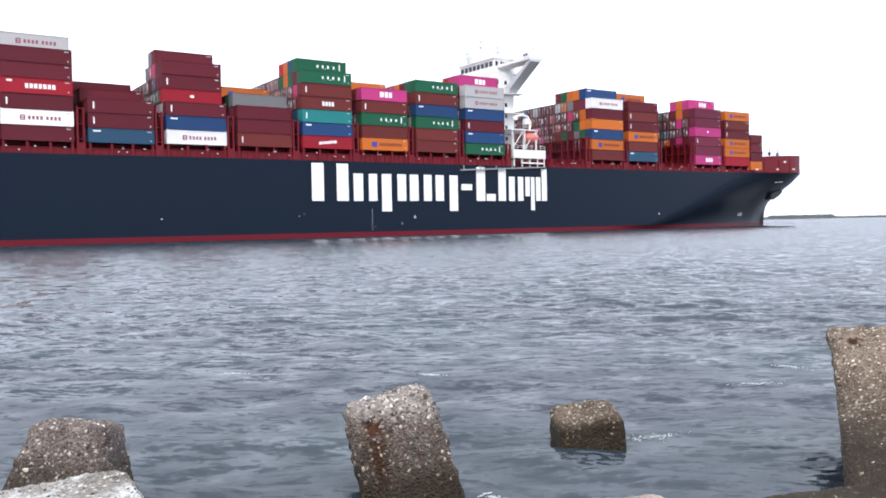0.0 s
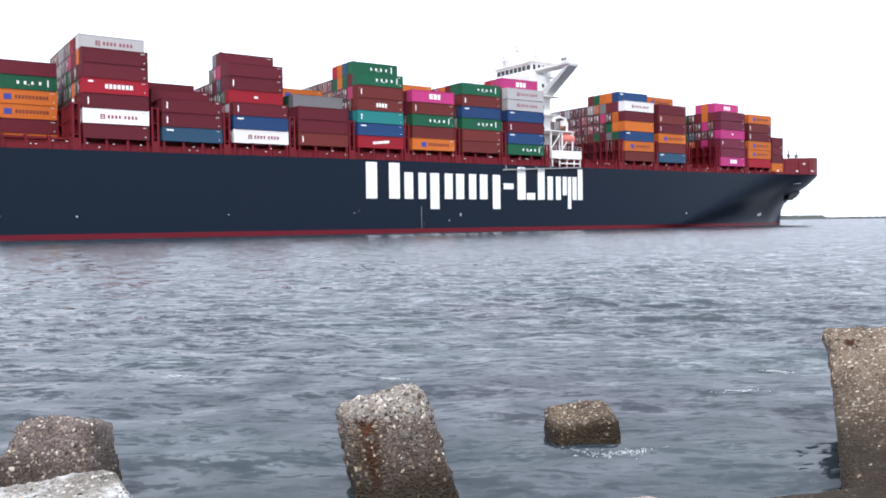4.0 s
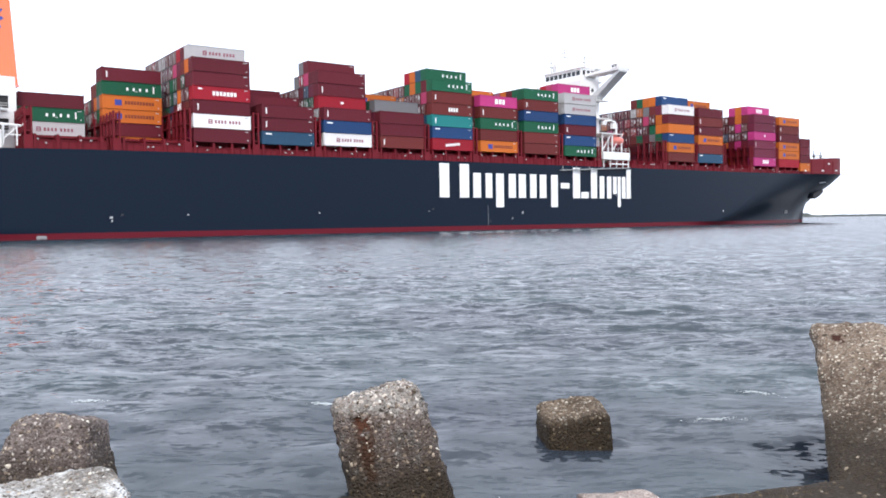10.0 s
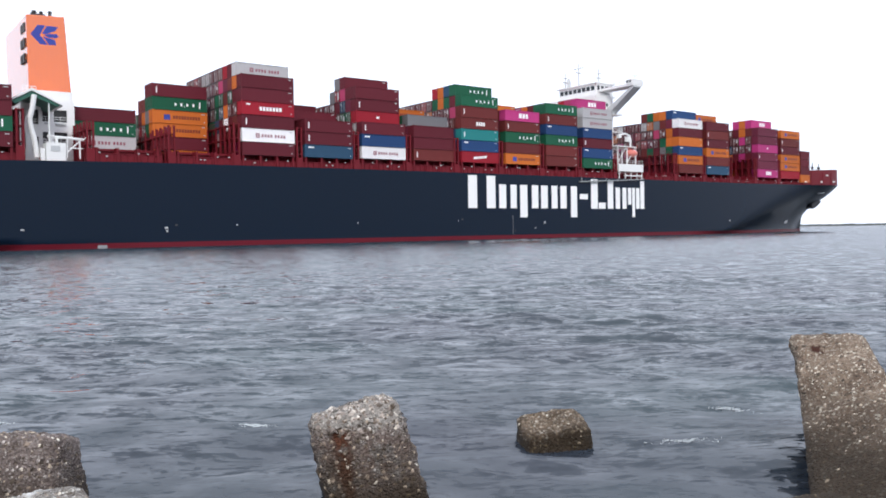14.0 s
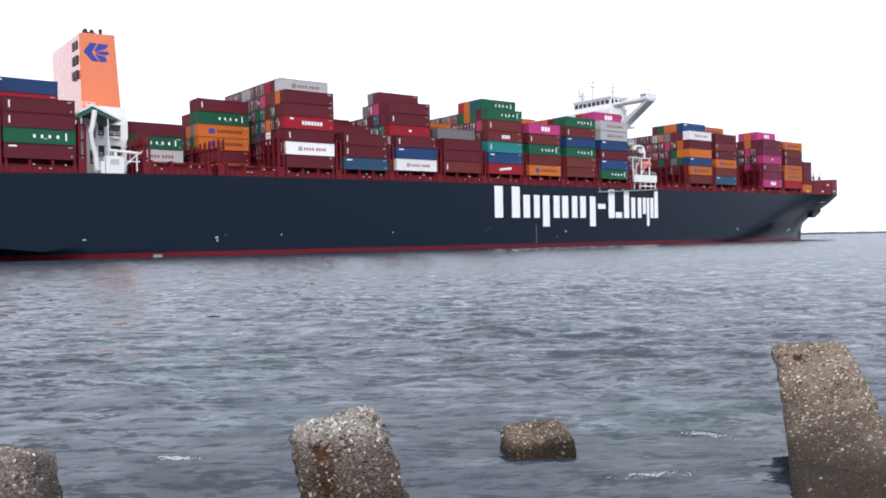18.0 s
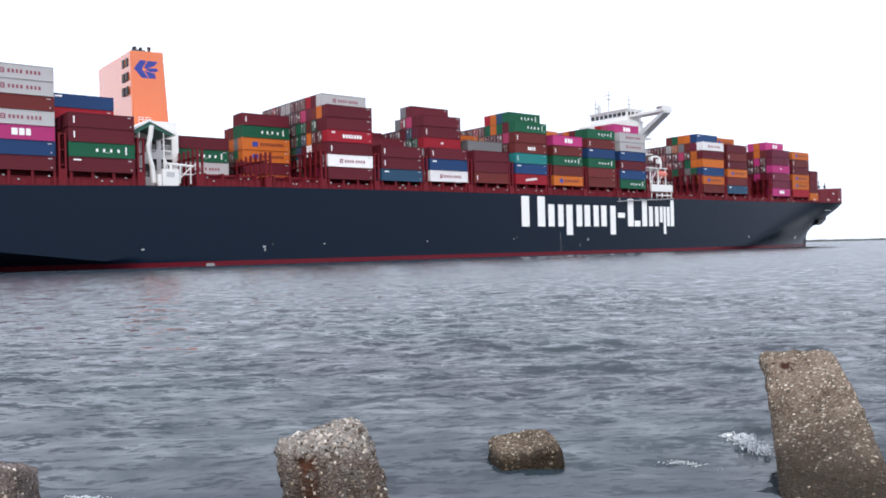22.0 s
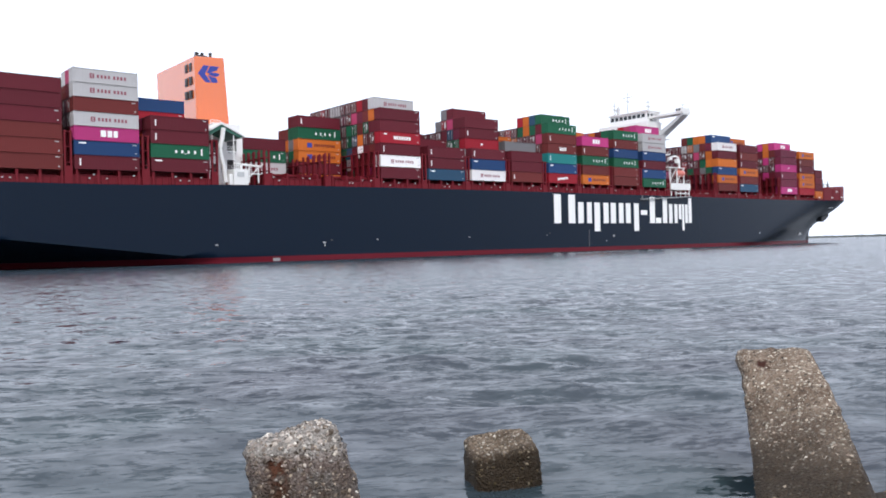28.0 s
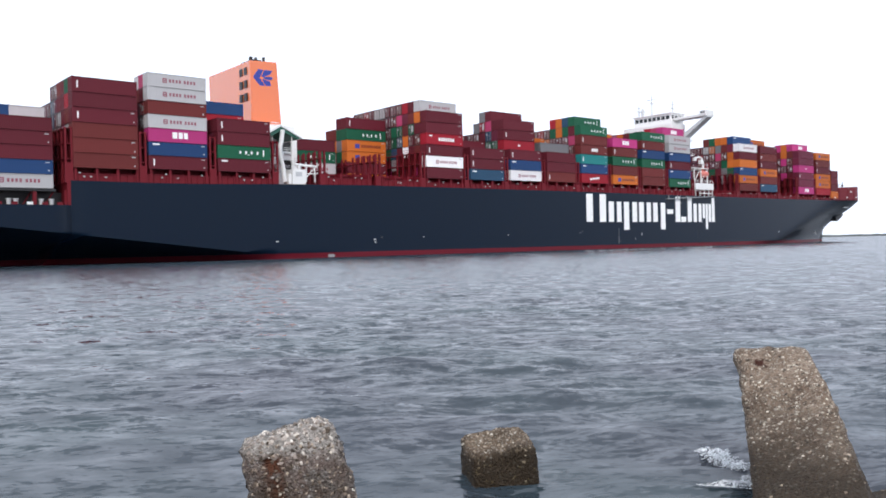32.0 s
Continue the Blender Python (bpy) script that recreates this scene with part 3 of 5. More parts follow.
CM = {}
DOORS = {}
MARKS = {
    "wide": (M_LETTER, [(4.9, 1.05, 0.42, 0.62), (6.2, 1.05, 0.42, 0.62), (7.5, 1.05, 0.42, 0.62), (8.9, 1.05, 0.42, 0.62), (6.75, 0.9, 0.5, 0.1), (10.4, 0.75, 0.28, 1.4)]),
    "red": (M_MARKRED, [(3.1, 0.85, 0.22, 0.95), (3.75, 0.85, 0.22, 0.95), (3.32, 0.85, 0.43, 0.2), (3.32, 1.22, 0.43, 0.2), (3.32, 1.6, 0.43, 0.2)] + [(4.45 + 0.68 * i, 1.0, 0.4, 0.66) for i in range(4)] + [(7.5 + 0.68 * i, 1.0, 0.4, 0.66) for i in range(4)]),
    "word": (M_LETTER, [(4.1 + 0.76 * i, 0.95, 0.56, 0.85) for i in range(7)] + [(1.1, 2.0, 0.9, 0.35)]),
    "large": (M_LETTER, [(4.9, 0.8, 1.0, 1.25), (6.15, 0.8, 0.9, 1.25), (7.3, 0.8, 0.8, 1.25)]),
    "dark": (M_MARKDARK, [(4.5 + 0.62 * i, 1.0, 0.46, 0.72) for i in range(10)]),
    "tick": (M_LETTER, [(0.9, 0.7, 0.26, 1.3)]),
    "small": (M_LETTER, [(0.8, 2.05, 1.4, 0.3)]),
    "short": (M_LETTER, [(4.9 + 0.75 * i, 0.85, 0.56, 0.95) for i in range(4)]),
    "slant": (M_LETTER, [(3.9 + 0.55 * i, 0.85 + 0.06 * i, 0.44, 0.62) for i in range(8)]),
    "dot": (M_LETTER, [(5.6, 1.2, 0.8, 0.5)]),
}
MARKS = {k: [bar_mesh(*q, mat) for q in bars] for k, (mat, bars) in MARKS.items()}
MARKS["dark"].append(bar_mesh(2.5, 0.75, 1.4, 1.15, M_LOGOBLUE))
WORDS = {"maroon": "dark maroon", "brown": "brownish red", "red": "bright red", "green": "dark green", "blue": "deep blue", "steel": "steel blue",
         "white": "white", "silver": "pale grey", "grey": "mid grey", "orange": "orange", "magenta": "magenta", "teal": "turquoise",
         "pink": "pink", "plum": "plum red"}
NOTES = {"wide": " with wide-set white lettering", "red": " with red lettering", "word": " with a white word mark", "large": " with a large white word mark",
         "dark": " with dark lettering", "short": " with white lettering", "slant": " with slanting white lettering"}


CODED = random.Random(77)


def put_container(colour, x, y, z, mark="", length=L40, tier=2.87):
    key = (colour, length, tier, CODED.random() < 0.6)
    if key not in CM:
        CM[key] = container_mesh(*key)
    ob = new("container", CM[key])
    tagged(ob, "%s steel container%s stacked on deck" % (WORDS[colour], NOTES.get(mark, "")), "container", "containers on the ship")
    for me in MARKS.get(mark, ()):
        part_of("marking", me, ob)
    if (colour, tier) not in DOORS:
        me = door_mesh(tier)
        me.materials.clear()
        me.materials.append(BOX[colour])
        for extra in (M_ROD, M_DARK, M_PALEGREY):
            me.materials.append(extra)
        DOORS[colour, tier] = me
    part_of("door_end", DOORS[colour, tier], ob)
    return aboard(ob, spaced(x + length / 2) - length / 2, y, z)


SHORT = {"m": "maroon", "n": "brown", "r": "red", "g": "green", "b": "blue", "s": "steel", "w": "white", "v": "silver", "y": "grey", "o": "orange",
         "p": "magenta", "t": "teal", "k": "pink", "u": "plum"}
MK = {"U": "wide", "Y": "red", "H": "word", "O": "large", "D": "dark", "t": "tick", "s": "small", "S": "short", "L": "slant", "d": "dot"}
# x, first occupied row, base, near stack from below (colour then mark), heights of the rows behind it, chosen boxes by (row, tier)
BAYS = [
    (-115.8, 0, 14.4, "w- b- m- m- m-", [5, 6, 6, 6, 6], {}),
    (-101.3, 0, 14.4, "vY bs m- m- m-", [5, 6, 6, 6, 6, 6], {(1, 4): "m2r", (2, 4): "m2r", (2, 5): "b2v", (3, 5): "b2v", (4, 5): "b-"}),
    (-85.3, 0, 18.5, "n- n- n- mt m- mt", [6, 6, 6, 6, 6, 5], {(1, 5): "g-", (2, 4): "m-", (2, 3): "m-", (1, 3): "n-"}),
    (-70.7, 0, 18.8, "mt bs pO vY n- vY vY", [7, 7, 6, 6, 7, 6], {(1, 6): "k-", (2, 6): "v-"}),
    (-55.9, 0, 18.9, "ms gU mt mt", [4, 4, 4, 4, 6, 6, 6, 5], {(5, 5): "bs", (5, 4): "r-", (6, 5): "b-"}),
    (-29.4, 6, 17.8, "y- vY gU m-", [4, 4, 4], {}),
    (-13.6, 6, 18.4, "o- m- oD oD gU mt", [6, 5, 5, 4, 4], {(1, 4): "g-", (1, 3): "y-", (2, 3): "o-", (1, 2): "g-"}),
    (0.3, 0, 19.4, "m- wY mt rH m- m-", [7, 7, 7, 7, 7, 7, 7, 7, 7, 7, 7, 7, 6], {(1, 6): "vY", (1, 5): "o-", (1, 4): "m-", (3, 3): "o-", (3, 2): "w-", (2, 5): "n-", (5, 4): "g-", (4, 5): "k-", (3, 4): "n-"}),
    (15.0, 0, 19.5, "ss mt mt", [3, 3, 4, 4, 4, 4, 5, 5, 5, 5], {(1, 2): "m-", (3, 3): "m-", (7, 4): "m-", (8, 4): "m-"}),
    (29.6, 0, 19.8, "wY bs mt", [6, 6, 7, 7, 6, 5, 5], {(1, 3): "rd", (1, 4): "mt", (1, 5): "m-", (2, 5): "m-", (3, 6): "m-", (4, 6): "y-", (2, 4): "u-", (3, 5): "k-", (5, 5): "y-", (4, 4): "m-"}),
    (44.1, 0, 19.9, "nt m- m-", [4, 4, 4, 4, 5, 5, 5], {(1, 3): "y-", (5, 4): "oD", (2, 3): "g-", (6, 4): "v-"}),
    (58.7, 0, 20.0, "rL bs tt nS nt gU", [7, 7, 7, 7, 6, 6], {(1, 6): "gU", (2, 6): "s-", (3, 6): "o-", (4, 6): "r-", (1, 5): "m-", (2, 5): "g-", (3, 5): "o-", (4, 5): "g-", (1, 4): "k-"}),
    (73.2, 0, 20.1, "oD n- gU nt pO", [5, 5, 5, 6, 6, 6], {(4, 5): "o-", (5, 5): "m-", (6, 5): "k-"}),
    (87.6, 0, 20.1, "n- n- gU bs nt gU", [6, 6, 6, 6, 6, 6], {(1, 5): "g-", (2, 5): "m-", (3, 5): "o-"}),
    (101.9, 0, 20.0, "gU bs mt bs vY vY", [7, 7, 7, 6, 6], {(1, 6): "pO", (2, 6): "k-", (3, 6): "r-"}),
    (143.8, 0, 19.8, "n- oD bs o- m- wY", [7, 7, 7, 7, 7, 6, 6, 6, 6], {(1, 6): "bs", (2, 6): "o-", (3, 6): "o-", (4, 6): "g-", (1, 3): "o-", (1, 4): "o-", (2, 3): "g-", (3, 4): "k-", (2, 5): "n-", (3, 5): "y-", (2, 2): "y-", (5, 6): "n-"}),
    (157.7, 0, 19.8, "ss n- oD mt nt m-", [6, 7, 7, 7, 6], {(2, 6): "oD", (3, 6): "o-"}),
    (171.8, 5, 19.8, "b- m- m- p- m- m-", [6, 6, 6], {}),
    (185.8, 0, 19.6, "pO u- ut pd u- u-", [7, 7, 7, 6], {(1, 6): "pO", (2, 6): "o-", (3, 6): "p-", (2, 5): "o-", (2, 4): "p-"}),
    (199.6, 0, 19.5, "r- oD oD mt nt oD", [6, 6, 6, 6], {}),
    (212.2, 0, 18.4, "o- m- m- m-", [4, 5, 5], {}),
]
INNER = "mmmmmmmnnnnnnuuummnnuurogkmu"


LOWER = {-115.8: 2.62, -101.3: 2.62, -70.7: 2.75, -55.9: 2.81}  # bays of lower boxes, and the height of a tier there


def cargo():
    rng = random.Random(11)
    stuff = bm_new()
    tints = ["maroon", "brown", "orange", "green", "plum", "steel", "silver", "red", "magenta"]
    for x, first, base, near, rest, chosen in BAYS:
        length = 6.06 if x > 210 else L40
        tier = LOWER.get(x, TIER)
        for i, c in enumerate(near.split()):
            put_container(SHORT[c[0]], x, first * ROWW + 0.02, base + i * tier, MK.get(c[1], "") if length > 10 else "", length, tier)
        for k in range(1, int((47.6 - first * ROWW) / ROWW)):
            h = rest[min(k - 1, len(rest) - 1)]
            for i in range(h):
                y0, z0 = (first + k) * ROWW, base + i * tier
                c = chosen.get((k, i), rng.choice(INNER) + "-")
                if c[1] == "2":
                    # two short boxes end to end
                    put_container(SHORT[c[0]], x, y0, z0, "", 6.06, tier)
                    put_container(SHORT[c[2]], x + 6.13, y0, z0, "", 6.06, tier)
                    continue
                if (k, i) in chosen or (k < 4 and i >= h - 2):
                    put_container(SHORT[c[0]], x, y0, z0, MK.get(c[1], ""), length, tier)
                    continue
                tint = rng.choice((0, 0, 0, 0, 1, 1, 1, 1, 4, 4, 4, 2, 3, 5, 6, 7, 8)) if k < 12 else rng.choice((0, 1))
                top = z0 + tier - 0.06
                add_box(stuff, x, x + length, y0, y0 + WID, z0, top, tint)
                if i >= h - 4 and k < 16:
                    for w in (0.4, 0.85, 1.5, 1.95):
                        add_box(stuff, x - 0.04, x, y0 + w, y0 + w + 0.12, z0 + 0.25, top - 0.2, 9 if rng.random() < 0.7 else tint)
                    for w in (0.0, 1.15, 2.34):
                        add_box(stuff, x - 0.02, x, y0 + w, y0 + w + 0.1, z0 + 0.1, top - 0.1, 10)
                    for z in (z0, top - 0.14):
                        add_box(stuff, x - 0.022, x, y0, y0 + WID, z, z + 0.14, 10)
                    add_box(stuff, x - 0.05, x, y0 + 1.55, y0 + 1.9, z0 + 1.75, z0 + 2.2, 11)
                    if rng.random() < 0.3:
                        add_box(stuff, x - 0.05, x, y0 + 0.35, y0 + 1.0, z0 + rng.uniform(0.6, 1.4), z0 + rng.uniform(1.7, 2.3), 11)
    st = new("stacked_containers", to_mesh(stuff, "stacked_containers", *[BOX[k] for k in tints], M_ROD, M_DARK, M_PALEGREY))
    tagged(st, "mass of mixed freight containers stacked behind the outer rows", "containers", kind="stuff")
    for v in st.data.vertices:
        v.co.x = spaced(v.co.x)
    aboard(st)


cargo()


# ---- hatches and lashing bridges ----
def hatches():
    def shared(name, mat, *boxes):
        bm = bm_new()
        for b in boxes:
            add_box(bm, *b)
        return to_mesh(bm, name, mat)
    cover = shared("hatch_cover", M_DECKRED, (-0.3, 12.5, 2.55, 45.4, -0.5, -0.03))
    coaming = shared("coaming", M_DECKRED, (-0.2, 12.4, 3.1, 44.9, -3.3, -0.5))
    pedestal = shared("pedestal", M_DECKRED, (-0.2, 0.25, 0.25, 2.4, -3.3, -0.02))
    side = shared("side_coaming", M_DECKRED, (-0.6, 12.8, 0.45, 0.6, -3.3, -1.12), (-0.6, 12.8, 0.3, 0.6, -1.2, -1.08))
    rib = shared("stiffener", M_DECKRED, (-0.05, 0.05, 0.3, 0.45, -3.3, -1.2))
    pipe = shared("pipe", M_DECKRED, (0.2, 12.0, 1.2, 1.35, -1.1, -0.95))
    lamp = shared("deck_fitting", M_PALEGREY, (-0.16, 0.16, 0.2, 0.42, -1.08, -0.86))
    rng = random.Random(3)
    stations = [(b[0], b[2] if b[1] == 0 else 19.6) for b in BAYS if -86 < b[0] < 205] + [(129.4, 19.6)]
    for x, base in stations:
        h = part_of("hatch_cover", cover, ship, (x, 0, base))
        part_of("coaming", coaming, h)
        part_of("side_coaming", side, h)
        part_of("pipe", pipe, h)
        for k in (0.3, 4.2, 8.1, 11.9):
            part_of("pedestal", pedestal, h, (k, 0, 0))
        for k in range(9):
            part_of("stiffener", rib, h, (0.9 + 1.3 * k, 0, 0))
        for k in range(4):
            part_of("deck_fitting", lamp, h, (rng.uniform(0.3, 12.0), 0, rng.choice((0, 0, -0.7))))
    for x, top in LASH:
        body = shared("lashing_bridge", M_DECKRED, (x - 0.75, x + 0.75, 0.06, 0.9, DECK - 1.7, 19.3))
        lb = part_of("lashing_bridge", body, ship)
        key = round(top, 1)
        if key not in POSTS:
            POSTS[key] = shared("post", M_DECKRED, (-0.18, 0.18, 0, 0.45, DECK - 1.7, top))
        for j, y in enumerate((0.1, 2.42, 4.92, 7.42, 9.92, 14.92, 22.4, 29.9, 37.4, 44.9, 47.4)):
            for d in (-0.55, 0.55):
                part_of("post", POSTS[key], lb, (x + d, y, 0))
        for z in (19.9, 22.8, 25.7):
            if z < top:
                if "deck" not in POSTS:
                    POSTS["deck"] = shared("walkway", M_DECKRED, (-0.7, 0.7, 0.1, 47.8, 0, 0.16))
                    POSTS["rail"] = shared("railing", M_DECKRED, (-0.7, -0.64, 0.1, 47.8, 1.0, 1.06), (-0.7, -0.64, 0.1, 47.8, 0.5, 0.55))
                part_of("walkway", POSTS["deck"], lb, (x, 0, z))
                part_of("railing", POSTS["rail"], lb, (x, 0, z))


POSTS = {}
LASH = [(-86.2, 26.0), (-72.0, 26.0), (-57.1, 26.0), (-42.4, 26.0), (-30.2, 24.6), (-14.6, 24.6)] + \
       [(-0.85 + 14.51 * i, 26.0) for i in range(8)] + [(115.3, 23.0), (142.6, 26.0), (156.7, 26.0), (170.8, 26.0), (184.8, 26.0), (198.6, 26.0)]
hatches()


# ---- the hull's word mark, as plain bars ----
def wordmark():
    lo, cap, xh, desc = 8.35, 16.75, 14.6, 5.9
    word = [(0.0, 0.043, lo, cap), (0.09, 0.133, lo, cap), (0.152, 0.188, lo, xh), (0.21, 0.242, lo, xh), (0.26, 0.298, desc, xh), (0.322, 0.357, lo, xh),
            (0.372, 0.408, lo, xh), (0.43, 0.463, lo, xh), (0.48, 0.515, lo, xh), (0.54, 0.576, desc, xh), (0.592, 0.64, 11.0, 12.5),
            (0.66, 0.7, lo, cap), (0.706, 0.748, lo, 10.1), (0.762, 0.797, lo, cap), (0.812, 0.84, lo, xh), (0.856, 0.882, lo, xh),
            (0.892, 0.914, 9.6, xh), (0.92, 0.938, desc, xh), (0.945, 0.968, lo, xh), (0.974, 1.0, lo, cap)]
    for a, b, z0, z1 in word:
        bm = bm_new()
        add_box(bm, 60.6 + a * 67.1, 60.6 + b * 67.1, -0.012, 0.01, z0, z1)
        part("painted_bar", bm, M_LETTER, ship, "white painted bar of the hull's word mark")


wordmark()


def hull_marks():
    """Small painted marks, openings and fittings on the hull's side."""
    for x, z, w, h in ((-16.4, 3.9, 0.9, 0.5), (-16.1, 3.2, 0.4, 0.7), (-1.4, 4.4, 0.5, 0.4), (28.0, 4.6, 0.4, 0.4), (57.3, 4.9, 0.35, 0.3), (83.2, 2.9, 0.4, 0.4), (86.6, 4.2, 0.6, 0.9),
                       (169.6, 4.3, 0.6, 0.8), (-42.8, 3.8, 0.9, 0.35)):
        y = 24 - half_at(x, z)
        bm = bm_new()
        add_box(bm, x, x + 0.7 * w, y - 0.03, y + 0.3, z, z + 0.7 * h)
        part("hull_mark", bm, M_PALEGREY, ship)
    for x, z in ((-14.3, 4.4), (58.4, 5.3), (75.9, 2.2)):
        bm = bm_new()
        add_box(bm, x, x + 0.5, -0.02, 0.2, z, z + 0.4)
        part("scupper", bm, M_DARK, ship)
    # overboard discharge at the water line
    bm = bm_new()
    add_box(bm, -29.4, -27.6, -0.12, 0.3, 0.15, 0.85)
    bmesh.ops.bevel(bm, geom=bm.edges[:], offset=0.1, segments=2, affect="EDGES")
    part("discharge_flap", bm, M_GREYST, ship)
    # a long plate seam seen as a faint line
    bm = bm_new()
    add_box(bm, 75.4, 75.48, -0.02, 0.1, 1.3, 6.5)
    part("weld_strip", bm, M_GREYST, ship)
    # gangway stowed flat along the sheer
    g = part("gangway", strip_box(99.9, 126.8, -0.75, -0.15, 15.8, 17.1), M_GREYST, ship, "grey gangway stowed along the hull's side")
    for k in range(6):
        x = 101.0 + 5.0 * k
        z = 15.8 + (x - 99.9) / 26.9 * 1.3
        bm = bm_new()
        add_box(bm, x, x + 0.2, -0.2, 0.1, z + 0.1, 17.2)
        part("bracket", bm, M_GREYST, g)


def strip_box(x0, x1, y0, y1, z0, z1, thick=0.28):
    """A bar that rises from z0 at x0 to z1 at x1."""
    bm = bm_new()
    add_prism(bm, [(x0, z0), (x1, z1), (x1, z1 + thick), (x0, z0 + thick)], "y", y0, y1)
    return bm


hull_marks()


def bow():
    """Bulwark, anchor, name bars, draught marks, foremast and rails."""
    xs = [214.2, 220, 226, 229, 232, 235, 238, 241, 244, 246.5, 249, 251.5, 253.5, 254.8]
    bm = bm_new()
    for s in (-1, 1):
        rows = []
        for x in xs:
            h = deck_half(x) - 0.25
            top = 22.7 + 1.5 * (x - 214.2) / 30.0 if x < 244.2 else 24.2
            rows.append([bm.verts.new((x, 24 + s * hh, z)) for hh, z in ((h, sheer(x) - 0.1), (h, top), (h - 0.3, top), (h - 0.3, sheer(x) - 0.1))])
        for a, b in zip(rows, rows[1:]):
            for i in range(3):
                bm.faces.new((a[i], b[i], b[i + 1], a[i + 1]))
        bm.faces.new(rows[0])
        bm.faces.new(rows[-1])
    bmesh.ops.recalc_face_normals(bm, faces=bm.faces[:])
    wall = part("bulwark", bm, M_DECKRED, ship, "tall red bulwark round the forecastle")
    nose = bm_new()
    add_box(nose, 254.5, 255.0, 24 - deck_half(254.8) + 0.3, 24 + deck_half(254.8) - 0.3, 18.2, 23.5)
    part("bulwark_nose", nose, M_DECKRED, ship)
    for x in (219.5, 227.5, 233.5):
        y = 24 - deck_half(x) + 0.1
        box_part("bulwark_stay", (x, x + 0.15, y, y + 0.14, sheer(x) - 0.1, 22.4), M_DECKRED, wall)
    for x, z in ((226.0, 18.6), (235.5, 18.9), (230.0, 21.2), (215.0, 18.4)):
        y = 24 - deck_half(x)
        box_part("fairlead", (x, x + 1.1, y + 0.0, y + 0.3, z, z + 0.5), M_WHITE, wall)
    # anchor in its recess
    def skin(x, z):
        return 24 - half_at(x, z)
    bm = bm_new()
    add_prism(bm, [(236.4, 9.6), (238.6, 9.1), (242.0, 10.5), (244.2, 12.0), (242.6, 13.0), (238.6, 11.8), (236.8, 11.0)], "y", skin(240, 11) - 1.2, skin(240, 11) + 2.5)
    bmesh.ops.bevel(bm, geom=bm.edges[:], offset=0.25, segments=2, affect="EDGES")
    part("anchor", bm, M_DARK, ship, "black anchor drawn up against the bow")
    for i in range(5):
        x = 229.6 + 0.95 * i
        z = 14.6 + 0.06 * i
        bm = bm_new()
        add_box(bm, x, x + 0.6, skin(x, z) - 0.06, skin(x, z) + 0.4, z, z + 0.8)
        part("name_bar", bm, M_LETTER, ship)
    for x, z in ((222.4, 3.6), (224.2, 3.7)):
        bm = bm_new()
        add_prism(bm, [(x, z), (x + 0.4, z), (x + 0.9, z + 1.6), (x + 0.5, z + 1.6)], "y", skin(x, z) - 0.3, skin(x, z) + 0.8)
        part("draught_mark", bm, M_LETTER, ship)
    # foremast, and rails on the forecastle
    bm = bm_new()
    add_bar(bm, (224.5, 6, 25.0), (236.5, 6, 25.0), 0.1, 6)
    add_bar(bm, (224.5, 6, 24.2), (236.5, 6, 24.2), 0.07, 6)
    part("forecastle_rail", bm, M_DARK, ship)
    for x, top in ((226.0, 25.9), (230.5, 26.8), (235.0, 26.4)):
        bm = bm_new()
        add_bar(bm, (x, 6, 18), (x, 6, top), 0.16, 6)
        add_bar(bm, (x - 0.5, 6, 24.6), (x + 0.5, 6, 24.6), 0.3, 6)
        part("stanchion", bm, M_DARK, ship)
    bm = bm_new()
    add_bar(bm, (214.0, 6, 18), (214.0, 6, 33.6), 0.2, 6)
    add_bar(bm, (212.6, 6, 32.4), (215.4, 6, 32.4), 0.1, 6)
    part("light_mast", bm, M_DARK, ship)


bow()


